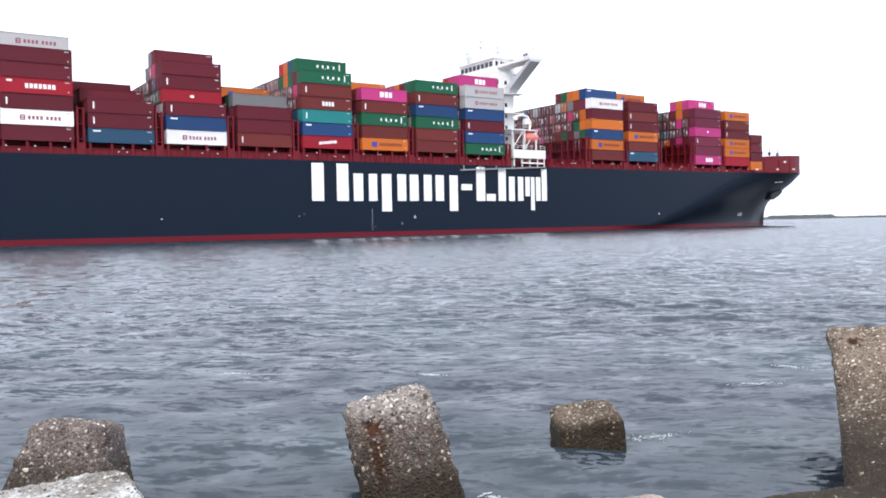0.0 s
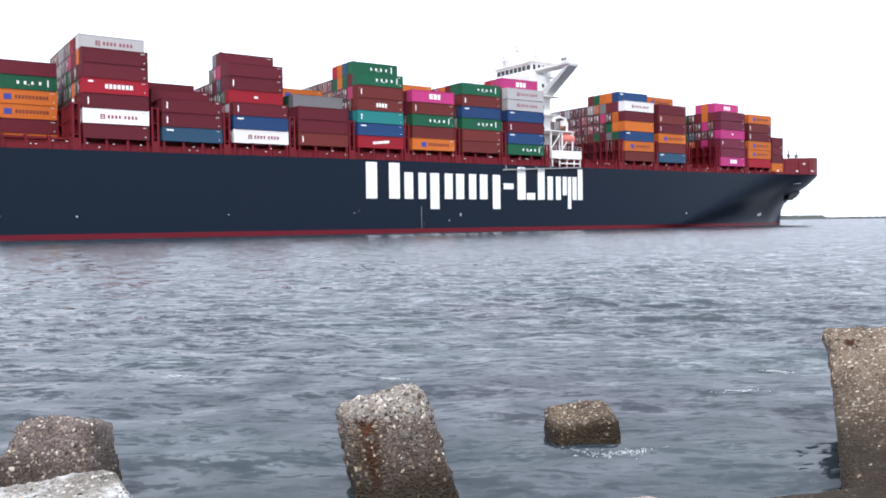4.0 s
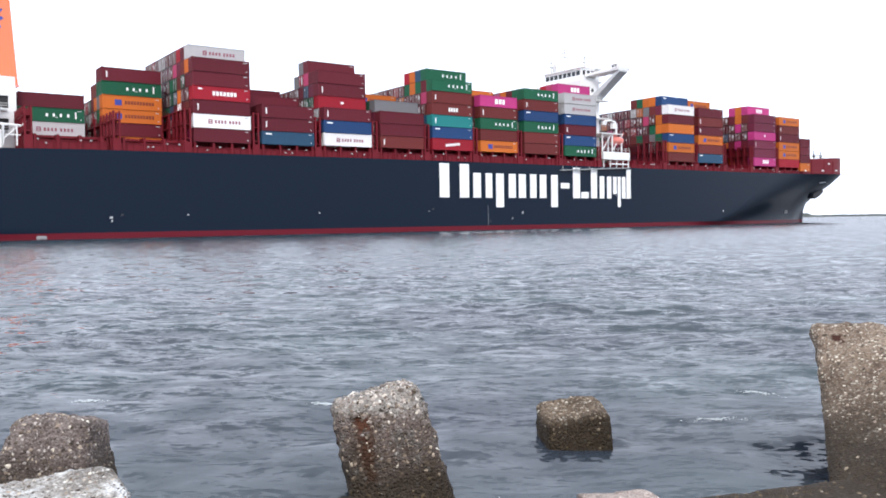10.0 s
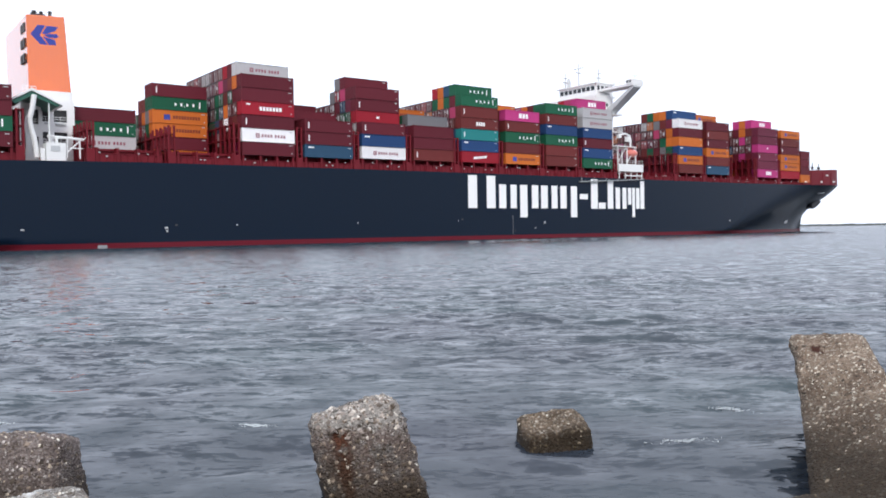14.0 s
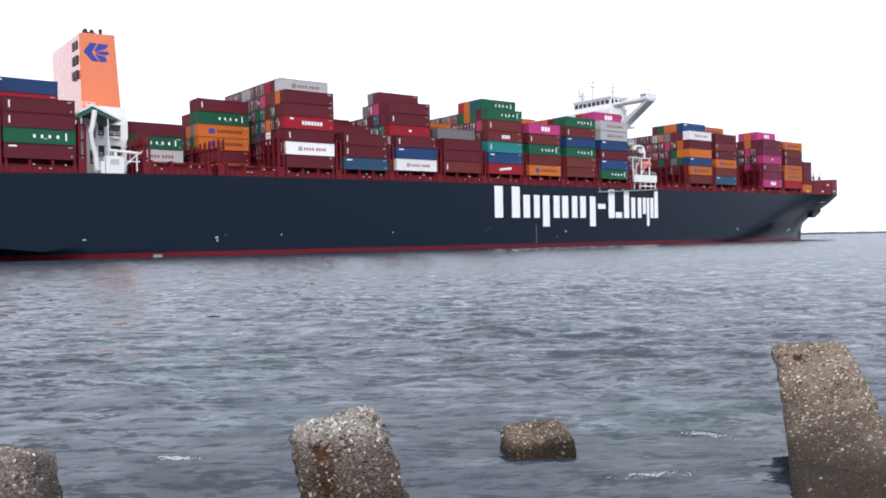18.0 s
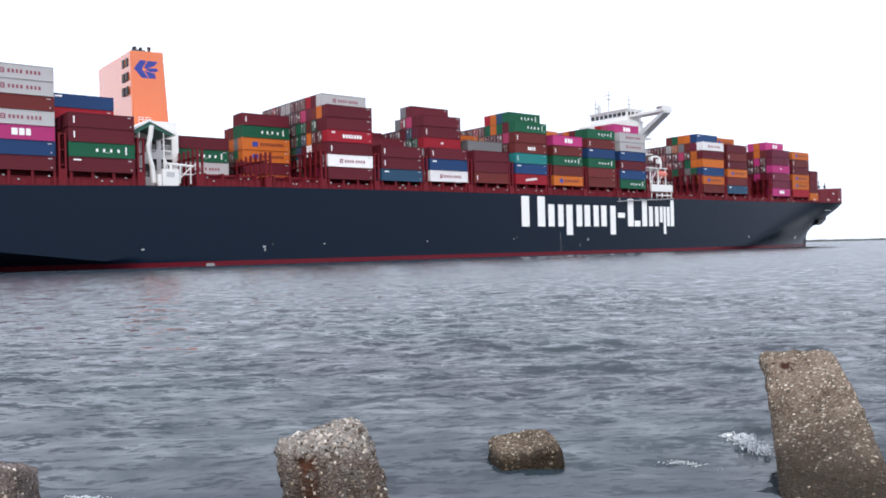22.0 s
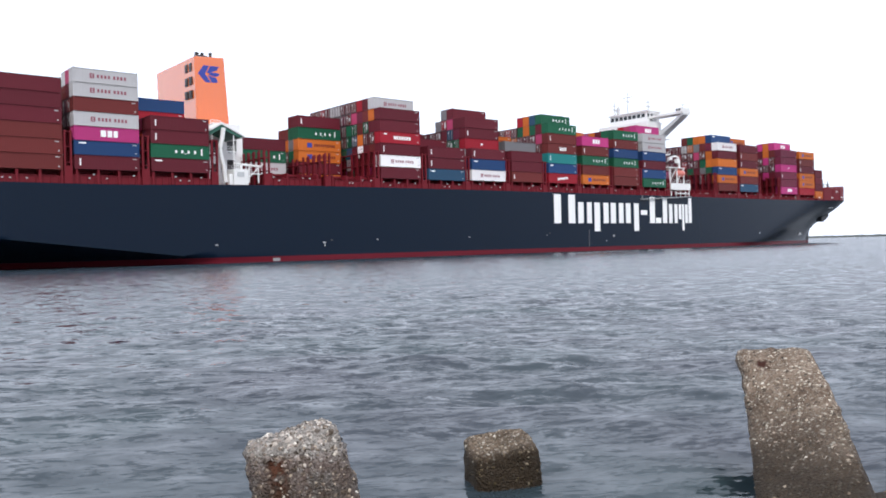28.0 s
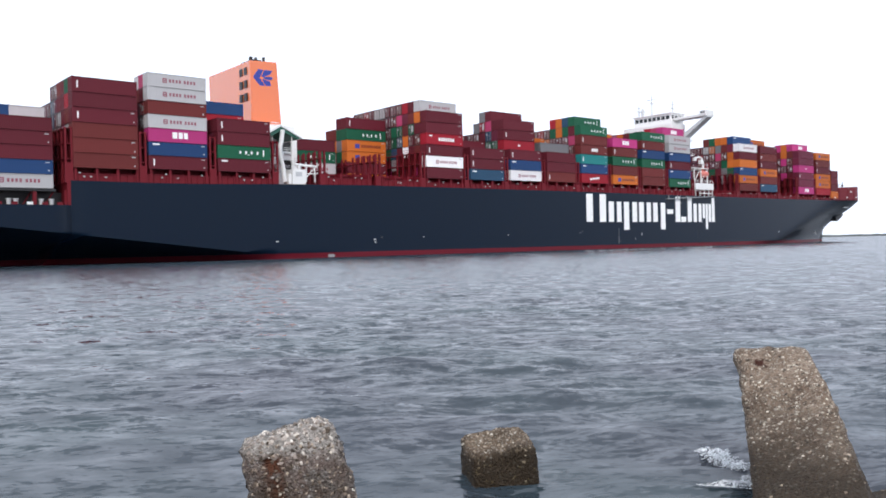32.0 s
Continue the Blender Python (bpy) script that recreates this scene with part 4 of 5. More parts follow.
# ---- the forward island: deckhouse, wheelhouse, bridge wing, boat station ----
def forward_island():
    house = tagged(box_part("deckhouse", (116.6, 124.3, 9.0, 30.0, DECK - 1.7, 43.3), M_WHITE, ship), "white painted steel deckhouse below the bridge")
    for z in range(20, 42, 3):
        for y in range(12, 29, 4):
            box_part("cabin_window", (116.52, 116.62, y, y + 0.9, z, z + 1.0), M_GLASS, house)
    for z in (22, 25, 28, 31, 34, 37, 40):
        for x in (118.4, 121.2):
            box_part("cabin_window", (x, x + 0.8, 8.93, 9.03, z, z + 1.0), M_GLASS, house)
    for z in (26.9, 32.0, 37.2):
        box_part("balcony", (116.7, 125.6, 6.2, 9.0, z, z + 0.18), M_WHITE, house)
        bm = bm_new()
        for q in (0.5, 1.0):
            add_bar(bm, (116.8, 6.3, z + q), (125.5, 6.3, z + q), 0.035, 5)
        for k in range(8):
            add_bar(bm, (116.9 + 1.22 * k, 6.3, z + 0.15), (116.9 + 1.22 * k, 6.3, z + 1.0), 0.035, 5)
        part("railing", bm, M_WHITE, house)
    wh = box_part("wheelhouse", (119.8, 127.0, 11.5, 27.6, 43.6, 47.4), M_WHITE, ship, "white wheelhouse with a band of dark windows")
    for k in range(8):
        y = 12.3 + 1.9 * k
        box_part("window", (119.7, 119.9, y, y + 1.4, 45.4, 46.7), M_GLASS, wh)
    for k in range(4):
        x = 120.2 + 1.7 * k
        box_part("window", (x, x + 1.2, 11.42, 11.62, 45.4, 46.7), M_GLASS, wh)
    box_part("roof", (119.2, 127.6, 10.9, 28.2, 47.4, 47.7), M_WHITE, wh)
    box_part("deck_band", (117.4, 127.4, 10.5, 30.5, 43.3, 43.6), M_WHITE, wh)
    bm = bm_new()
    for q in (48.2, 48.7):
        add_bar(bm, (119.4, 11.1, q), (119.4, 28.0, q), 0.04, 5)
        add_bar(bm, (119.4, 11.1, q), (127.4, 11.1, q), 0.04, 5)
    part("railing", bm, M_WHITE, wh)
    # the wing out over the ship's side, on a sloping bracket
    wing = box_part("bridge_wing", (120.8, 125.4, -1.9, 11.4, 44.9, 45.2), M_WHITE, ship, "white bridge wing reaching out over the side")
    for x in (120.8, 125.28):
        box_part("wing_coaming", (x, x + 0.12, 0.6, 11.4, 45.2, 45.55), M_WHITE, wing)
        box_part("top_rail", (x, x + 0.12, 0.6, 11.4, 46.4, 46.55), M_WHITE, wing)
        for k in range(6):
            box_part("stanchion", (x, x + 0.12, 1.0 + 2.0 * k, 1.18 + 2.0 * k, 45.55, 46.4), M_WHITE, wing)
    box_part("wing_cab", (120.7, 125.5, -1.9, 0.6, 45.2, 46.9), M_WHITE, wing, bevel=0.12)
    for y in (-1.4, -0.4):
        box_part("cab_window", (120.66, 120.74, y, y + 0.7, 45.9, 46.5), M_GLASS, wing)
    bm = bm_new()
    add_prism(bm, [(9.1, 36.9), (9.1, 38.9), (-1.2, 44.9), (-2.0, 44.9), (-2.0, 44.4)], "x", 121.2, 124.4)
    part("wing_bracket", bm, M_PALEGREY, wing, "grey sloping bracket under the wing")
    # antenna with a cross arm at the wing's tip
    bm = bm_new()
    add_bar(bm, (123.4, -0.5, 46.4), (123.4, -0.5, 48.3), 0.08, 6)
    add_bar(bm, (122.0, -0.5, 48.1), (124.8, -0.5, 48.1), 0.06, 6)
    part("wing_lamp", bm, M_GREYST, wing)
    # masts on the wheelhouse roof
    for x, y, z, arm in ((123.0, 22.0, 55.5, 2.0), (121.6, 12.2, 52.2, 1.0), (122.0, 27.0, 53.0, 0.9)):
        bm = bm_new()
        add_bar(bm, (x, y, 47.6), (x, y, z), 0.22, 8, r2=0.12)
        add_bar(bm, (x, y - arm, z - 1.6), (x, y + arm, z - 1.6), 0.12, 6)
        add_bar(bm, (x - 0.9, y, z - 3.0), (x + 0.9, y, z - 3.0), 0.22, 6)
        part("signal_mast", bm, M_PALEGREY, ship)
    bm = bm_new()
    add_bar(bm, (121.5, 25.0, 47.7), (121.5, 25.0, 49.8), 0.5, 10, r2=0.75)
    add_bar(bm, (121.5, 25.0, 49.8), (121.5, 25.0, 51.0), 0.75, 10, r2=0.25)
    part("radome", bm, M_PALEGREY, ship)
    # boat station at the side
    st = box_part("boat_platform", (116.9, 127.6, 0.15, 6.5, 19.5, 21.7), M_WHITE, ship, "white boat platform with davits")
    for x in (117.2, 119.8, 122.4, 125.0, 127.2):
        box_part("platform_leg", (x, x + 0.25, 0.4, 0.65, DECK - 1.7, 19.5), M_WHITE, st)
    box_part("lower_shelf", (119.6, 127.0, 0.1, 0.8, 18.1, 18.45), M_WHITE, st)
    box_part("upper_platform", (116.4, 125.2, 0.4, 8.9, 26.8, 27.05), M_WHITE, st)
    for x, y in ((117.0, 0.7), (121.0, 0.7), (124.8, 0.7), (124.8, 6.0)):
        box_part("davit_post", (x, x + 0.3, y, y + 0.3, 21.7, 26.8), M_WHITE, st)
    for x in (117.2, 121.2):
        bm = bm_new()
        add_bar(bm, (x, 0.9, 22), (x + 3.6, 0.9, 26.8), 0.13, 6)
        part("brace", bm, M_WHITE, st)
    bm = bm_new()
    pts = [(123.4, 1.5, 26.9), (123.6, 1.5, 29.0), (122.9, 1.5, 30.5), (121.2, 1.5, 30.9), (118.6, 1.5, 30.4)]
    for a, b in zip(pts, pts[1:]):
        add_bar(bm, a, b, 0.3, 8)
    add_box(bm, 121.6, 123.0, 1.0, 2.0, 28.6, 30.0)
    add_box(bm, 117.9, 119.2, 1.1, 1.9, 29.5, 30.5)
    part("davit_crane", bm, M_WHITE, st)
    bm = bm_new()
    for q in (22.3, 22.8):
        add_bar(bm, (117.0, 0.3, q), (127.5, 0.3, q), 0.04, 5)
    for k in range(8):
        add_bar(bm, (117.0 + 1.5 * k, 0.3, 21.7), (117.0 + 1.5 * k, 0.3, 22.8), 0.04, 5)
    part("railing", bm, M_WHITE, st)
    # lifeboat: a rounded closed hull with a conning hatch
    bm = bm_new()
    rings = []
    for i in range(9):
        u = i / 8.0
        r = (max(1 - abs(2 * u - 1) ** 2.6, 0.0)) ** 0.5
        rings.append([bm.verts.new((121.3 + 5.2 * u, 1.6 + 1.15 * r * math.cos(a), 25.1 + (1.25 if math.sin(a) > 0 else 1.05) * r * math.sin(a)))
                      for a in [2 * math.pi * j / 12 for j in range(12)]])
    for a, b in zip(rings, rings[1:]):
        for j in range(12):
            bm.faces.new((a[j], a[(j + 1) % 12], b[(j + 1) % 12], b[j]))
    bmesh.ops.remove_doubles(bm, verts=bm.verts[:], dist=0.001)
    bmesh.ops.recalc_face_normals(bm, faces=bm.faces[:])
    boat = part("lifeboat", bm, M_BOAT, ship, "orange enclosed lifeboat hung in its davits")
    box_part("conning_hatch", (122.0, 123.2, 1.1, 2.1, 26.2, 26.9), M_BOAT, boat, bevel=0.15)
    bm = bm_new()
    add_bar(bm, (125.2, 1.2, 25.9), (126.3, 1.2, 27.6), 0.12, 6)
    part("boat_hook", bm, M_BOAT, boat)


forward_island()


# ---- the aft island: engine casing, funnel, boat crane ----
def aft_island():
    house = box_part("engine_casing", (-37.0, -30.3, 12.4, 40.0, DECK - 1.7, 31.5), M_WHITE, ship, "white engine casing under the funnel")

    def pierced(x0, x1, y, top, holes, thick=0.5):
        """A white wall along the ship with openings right through it, backed by dark sheets for inner shade."""
        xs = sorted({x0, x1} | {h[0] for h in holes} | {h[1] for h in holes})
        zs = sorted({DECK - 1.7, top} | {h[2] for h in holes} | {h[3] for h in holes})
        bm = bm_new()
        for a, c in zip(xs, xs[1:]):
            for lo, hi in zip(zs, zs[1:]):
                mx, mz = (a + c) / 2, (lo + hi) / 2
                if not any(h[0] < mx < h[1] and h[2] < mz < h[3] for h in holes):
                    add_box(bm, a, c, y, y + thick, lo, hi)
        bmesh.ops.remove_doubles(bm, verts=bm.verts[:], dist=0.001)
        wall = part("gallery_wall", bm, M_WHITE, house, "white plated wall with square openings")
        for a, c, lo, hi in holes:
            box_part("recess", (a - 0.2, c + 0.2, y + thick + 0.004, y + thick + 0.3, lo - 0.2, hi + 0.2), M_DARK, wall)
            bm = bm_new()
            for q in (0.5, 0.95):
                add_bar(bm, (a, y + 0.1, lo + q), (c, y + 0.1, lo + q), 0.05, 5)
            add_bar(bm, ((a + c) / 2, y + 0.1, lo), ((a + c) / 2, y + 0.1, lo + 0.95), 0.04, 5)
            part("opening_rail", bm, M_WHITE, wall)
            if y > 10:
                box_part("sill", (a + 0.3, c - 0.3, y - 0.5, y, lo - 0.55, lo - 0.25), M_PALEGREY, wall)

    pierced(-37.0, -30.3, 11.5, 29.6, [(-36.3, -35.1, 25.3, 27.7), (-34.2, -31.7, 25.3, 27.7), (-36.3, -35.1, 20.9, 23.3), (-34.2, -31.7, 21.1, 23.3)])
    pierced(-40.9, -37.0, 9.0, 28.3, [(-40.7, -39.9, 24.6, 27.2), (-38.7, -37.5, 24.4, 27.2), (-40.7, -39.9, 19.6, 22.8), (-38.7, -37.5, 19.2, 22.0)])
    box_part("return_wall", (-37.4, -37.0, 9.5, 11.5, DECK - 1.7, 29.0), M_WHITE, house)
    # gabled weather roof over the galleries
    bm = bm_new()
    add_prism(bm, [(-43.6, 27.9), (-40.0, 30.1), (-34.6, 27.5), (-34.6, 27.1), (-40.0, 29.6), (-43.6, 27.5)], "y", 1.5, 11.4)
    roof = part("roof", bm, M_WHITE, ship, "white gabled weather roof with a green lining")
    bm = bm_new()
    add_prism(bm, [(-43.4, 27.5), (-40.0, 29.55), (-35.0, 27.25), (-35.6, 27.0), (-40.0, 28.7), (-42.8, 27.0)], "y", 1.8, 11.3)
    part("roof_lining", bm, M_ROOFGREEN, roof)
    bm = bm_new()
    for k in range(4):
        x = -41.0 + 0.8 * k
        add_bar(bm, (x, 5.0, 28.4), (x, 5.0, 30.9), 0.05, 5)
    for q in (30.4, 30.9):
        add_bar(bm, (-41.0, 5.0, q), (-38.6, 5.0, q), 0.05, 5)
    part("roof_railing", bm, M_WHITE, ship)
    # curved vent trunk on the side
    bm = bm_new()
    pts = [(-39.4, 1.6, DECK), (-39.7, 1.6, 20.5), (-40.3, 1.6, 22.6), (-40.5, 1.6, 24.4), (-40.0, 1.6, 26.2), (-39.6, 1.6, 28.8)]
    for a, b in zip(pts, pts[1:]):
        add_bar(bm, a, b, 0.5, 10)
    part("vent_trunk", bm, M_WHITE, ship)
    for x, top in ((-42.0, 27.6), (-37.0, 27.6)):
        bm = bm_new()
        add_bar(bm, (x, 2.2, DECK - 1.7), (x, 2.2, top), 0.14, 6)
        part("roof_post", bm, M_WHITE, roof)
    # low store house with a small crane
    st = box_part("stores_platform", (-38.0, -34.6, 0.4, 4.2, DECK - 1.7, 20.1), M_WHITE, ship, "white stores platform with a small crane")
    box_part("hatch", (-37.2, -35.6, 0.32, 0.42, 18.5, 19.5), M_PALEGREY, st)
    box_part("locker", (-38.9, -38.1, 0.6, 2.6, DECK - 1.7, 19.0), M_WHITE, st, bevel=0.1)
    for a, b, r in (((-36.0, 1.2, 20.1), (-36.0, 1.2, 21.4), 0.3), ((-37.6, 1.2, 21.3), (-31.2, 1.2, 20.9), 0.26), ((-34.2, 0.8, 20.9), (-34.3, 0.8, DECK), 0.16),
                    ((-32.0, 0.8, 20.9), (-32.0, 0.8, DECK), 0.16), ((-34.2, 0.8, 18.4), (-32.0, 0.8, 20.6), 0.12), ((-33.9, 0.8, 19.2), (-31.4, 0.8, 19.2), 0.12),
                    ((-37.4, 0.6, 20.1), (-37.4, 0.6, 22.0), 0.14), ((-36.9, 0.6, 20.1), (-37.3, 0.6, 22.4), 0.1), ((-31.2, 1.2, 20.9), (-30.4, 1.2, 21.7), 0.12)):
        bm = bm_new()
        add_bar(bm, a, b, r, 6)
        part("crane_arm", bm, M_WHITE, st)
    # the funnel
    bm = bm_new()
    a = [(-36.6, 31.0), (-28.25, 31.0), (-29.4, 48.8), (-36.85, 48.4)]
    add_prism(bm, a, "y", 22.0, 45.5)
    bmesh.ops.bevel(bm, geom=bm.edges[:], offset=0.12, segments=1, affect="EDGES")
    fn = part("funnel", bm, M_FUNNEL, ship, "tall orange funnel with a blue emblem")
    for z in (39.8, 43.0, 46.2):
        for y in (23.6, 26.0):
            box_part("louvre", (-37.0 - 0.02 * (46 - z), -36.7, y, y + 1.4, z - 0.95, z + 0.85), M_DARK, fn)
    # emblem as plain slanted shapes
    for sh in ([(-36.2, 44.5), (-34.9, 46.9), (-33.6, 46.9), (-34.5, 44.7), (-34.5, 44.3), (-33.2, 42.2), (-34.6, 42.2)],
               [(-34.2, 44.9), (-33.3, 46.9), (-31.3, 46.9), (-31.9, 45.8), (-32.9, 45.2), (-33.6, 44.7)],
               [(-33.8, 44.5), (-33.0, 45.0), (-31.6, 45.1), (-31.2, 44.6), (-31.8, 44.1), (-33.0, 44.0)],
               [(-34.1, 44.3), (-33.2, 43.9), (-32.0, 43.7), (-31.7, 42.4), (-33.0, 42.2)]):
        bm = bm_new()
        add_prism(bm, [(-33.3 + 1.1 * (x + 33.7), 44.5 + 0.84 * (z - 44.5)) for x, z in sh], "y", 21.97, 22.05)
        part("emblem_shape", bm, M_LOGOBLUE, fn)
    for x, y, r, top in ((-35.6, 25.0, 0.3, 49.6), (-35.0, 26.0, 0.42, 50.3), (-34.3, 25.0, 0.3, 49.5), (-33.6, 26.0, 0.34, 50.3), (-32.2, 24.5, 0.34, 50.2)):
        bm = bm_new()
        x += 0.5
        add_bar(bm, (x, y, 48.2), (x, y, top), r, 10)
        add_bar(bm, (x, y, top - 0.35), (x, y, top - 0.2), r + 0.1, 10)
        part("exhaust_pipe", bm, M_DARK, fn)
    box_part("funnel_cap", (-35.4, -32.8, 23.6, 30.0, 48.3, 49.2), M_DARK, fn)
    # pale trim plate at the funnel's foot, and the rail on the house top before it
    box_part("foot_trim", (-36.7, -28.1, 21.9, 22.04, 31.0, 31.5), M_BOAT, fn)
    bm = bm_new()
    for k in range(9):
        x = -37.0 + 0.95 * k
        add_bar(bm, (x, 20.5, 29.6), (x, 20.5, 31.3), 0.06, 5)
    for q in (30.6, 31.3):
        add_bar(bm, (-37.0, 20.5, q), (-29.4, 20.5, q), 0.06, 5)
    part("house_rail", bm, M_WHITE, house)


aft_island()


def stern():
    """The low mooring deck under the aftmost stacks."""
    for x in (-128, -118, -108, -99, -92.5, -87.0):
        box_part("deck_pillar", (x, x + 0.6, 0.4, 1.0, 11.2, 14.2), M_DECKRED, ship)
    box_part("stern_platform", (-129.9, -88.6, 0.2, 47.8, 13.9, 14.3), M_DARK, ship)
    # dark block behind the pillars, standing in for shade in the open deck
    box_part("inner_bulkhead", (-129.0, -86.1, 4.0, 44.0, 11.2, 13.9), M_DARK, ship)
    bm = bm_new()
    add_prism(bm, [(-86.6, 11.2), (-85.9, 11.2), (-85.9, 18.4), (-86.6, 18.4)], "y", 0.05, 47.9)
    part("step_bulkhead", bm, M_DECKRED, ship)
    for x in (-96.5, -95.3, -91.0, -89.2, -103, -101):
        bm = bm_new()
        add_bar(bm, (x, 1.0, 11.3), (x, 1.0, 12.3), 0.38, 10)
        add_bar(bm, (x, 1.0, 12.3), (x, 1.0, 12.5), 0.5, 10)
        part("bollard", bm, M_PALEGREY, ship)
    for k in range(7):
        x = -104 + 2.6 * k
        box_part("side_fitting", (x, x + 1.0, 0.05, 0.35, 11.4, 11.9), M_WHITE if k in (1, 4) else M_DECKRED, ship)
    for x in (-100.2, -94.0, -90.2):
        bm = bm_new()
        add_bar(bm, (x, 2.0, 11.3), (x + 1.6, 2.0, 13.9), 0.14, 6)
        part("deck_brace", bm, M_DECKRED, ship)


stern()
for piece in ship.children:
    space_out(piece)


# ---- far shore: a low breakwater on the horizon ----
def far_breakwater():
    rng = random.Random(8)
    bm = bm_new()
    rows = []
    for i in range(160):
        az = radians(52.0 + 30.0 * i / 159.0)
        dd = 2600 + 40 * math.sin(i * 0.21)
        deg = math.degrees(az)
        h = 11.5 if 54.2 < deg < 57.9 else (6.0 if deg > 57.9 else 7.0)
        h += rng.uniform(-0.7, 0.7)
        c, s = math.cos(az), math.sin(az)
        rows.append([bm.verts.new((s * q, c * q, z)) for q, z in ((dd - 14, -1), (dd - 6, h * 0.6), (dd, h), (dd + 14, h), (dd + 30, -1))])
    for a, b in zip(rows, rows[1:]):
        for j in range(4):
            bm.faces.new((a[j], b[j], b[j + 1], a[j + 1]))
    bmesh.ops.recalc_face_normals(bm, faces=bm.faces[:])
    ob = new("far_breakwater", to_mesh(bm, "far_breakwater", M_FARSTONE))
    tagged(ob, "low grey stone breakwater on the far horizon", "breakwater")


M_FARSTONE = painted("far_stone", (0.075, 0.085, 0.08), 0.9, 0.0, 0.05, 0.3)
far_breakwater()


# ---- breakwater blocks in front ----
def leg(base, top, wb, wt, turn, label, squash=1.0, crust=1.0, roundness=0.1, seed=0, pale=None, chips=0, dry=0.35, crown=None, level=0.0, tip=0.0):
    """A tapering, square-sectioned concrete leg from base to top, with worn, pebbly faces."""
    base, top = Vector(base), Vector(top)
    ax = (top - base).normalized()
    side = Vector((math.cos(radians(turn)), math.sin(radians(turn)), 0))
    u = (side - ax * side.dot(ax)).normalized()
    w = ax.cross(u)
    bm = bm_new()
    rings = []
    n, side_n = 34, 40
    for i in range(n + 1):
        s = i / n
        e = roundness * wt
        # the rim at the top is rounded off
        dist = (1 - s) * (top - base).length
        inset = 0.0 if dist > e else e - math.sqrt(max(e * e - (e - dist) ** 2, 0))
        half = (wb + (wt - wb) * s) / 2 - inset
        ring = []
        for j in range(side_n):
            a = 2 * math.pi * j / side_n
            ca, sa = math.cos(a), math.sin(a)
            k = (abs(ca) ** 11 + abs(sa) ** 11) ** (-1 / 11)
            ring.append(bm.verts.new(base + ax * (s * (top - base).length) + half * k * (ca * u + squash * sa * w)))
        rings.append(ring)
    for a, b in zip(rings, rings[1:]):
        for j in range(side_n):
            bm.faces.new((a[j], a[(j + 1) % side_n], b[(j + 1) % side_n], b[j]))
    last = rings[-1]
    for step in range(9):
        cen = sum((v.co for v in last), Vector()) / side_n
        ring = [bm.verts.new(v.co + (cen - v.co) / (9.5 - step)) for v in last]
        for j in range(side_n):
            bm.faces.new((last[j], last[(j + 1) % side_n], ring[(j + 1) % side_n], ring[j]))
        last = ring
    bm.faces.new(last)
    bm.faces.new(rings[0][::-1])
    bm.normal_update()
    off = Vector((seed * 7.3, seed * 3.1, 0))
    if tip:
        # a top face that falls towards the shore
        for v in bm.verts:
            k = max(0.0, min(((v.co - base).dot(ax) / (top - base).length - 0.5) / 0.3, 1.0))
            v.co.z += tip * k * k * (3 - 2 * k) * (v.co - top).dot(Vector((0.66, 0.75, 0)))
        bm.normal_update()
    if level:
        # a top that was cast level across although the leg leans
        for v in bm.verts:
            k = max(0.0, min(((v.co - base).dot(ax) / (top - base).length - 0.68) / 0.28, 1.0))
            v.co.z -= level * k * k * (3 - 2 * k) * ((v.co - top).dot(Vector((0.81, -0.59, 0))) + 0.12)
            v.co += Vector((-0.81, 0.59, 0)) * 0.07 * k * max(0.0, min(-(v.co - top).dot(Vector((0.81, -0.59, 0))) / 0.3, 1.0))
        bm.normal_update()
    for v in bm.verts:
        p = v.co + off
        up = max(0.0, min((v.co.z - 0.25) / 0.5, 1.0))
        d = 0.016 * noise.noise(p * 2.3) + 0.014 * noise.noise(p * 7) + (0.008 + 0.014 * up * crust) * noise.noise(p * 22)
        v.co += v.normal * d
    for f in bm.faces:
        f.smooth = True
    # pebbles of the aggregate that stand proud of the worn faces
    rng = random.Random(seed)
    faces = [f for f in bm.faces if f.calc_center_median().z > 0.1 and f.calc_area() > 1e-5]
    sizes = [f.calc_area() * (1.0 if f.calc_center_median().z > dry else 0.1) for f in faces]
    picks = [(f, 0.006, 0.014, 0) for f in rng.choices(faces, sizes, k=chips)]
    if crown:
        # coarse pale lumps along the worn crown and the arris below it
        lumps = [max(0.0, f.calc_center_median().z - crown + 0.1 * noise.noise(f.calc_center_median() * 6)) * f.calc_area() for f in faces]
        picks += [(f, 0.008, 0.021, 1) for f in rng.choices(faces, lumps, k=800)]
    stones = ([], [])
    for f, least, more, coarse in picks:
        mix = [rng.random() for v in f.verts]
        c = sum((v.co * k for v, k in zip(f.verts, mix)), Vector()) / sum(mix)
        stones[coarse].append((c, f.normal.copy(), least + more * rng.random() ** 2.5))
    ob = tagged(new("concrete_block", to_mesh(bm, "concrete_block", pale or M_CONC)), label, "concrete block", "breakwater blocks")
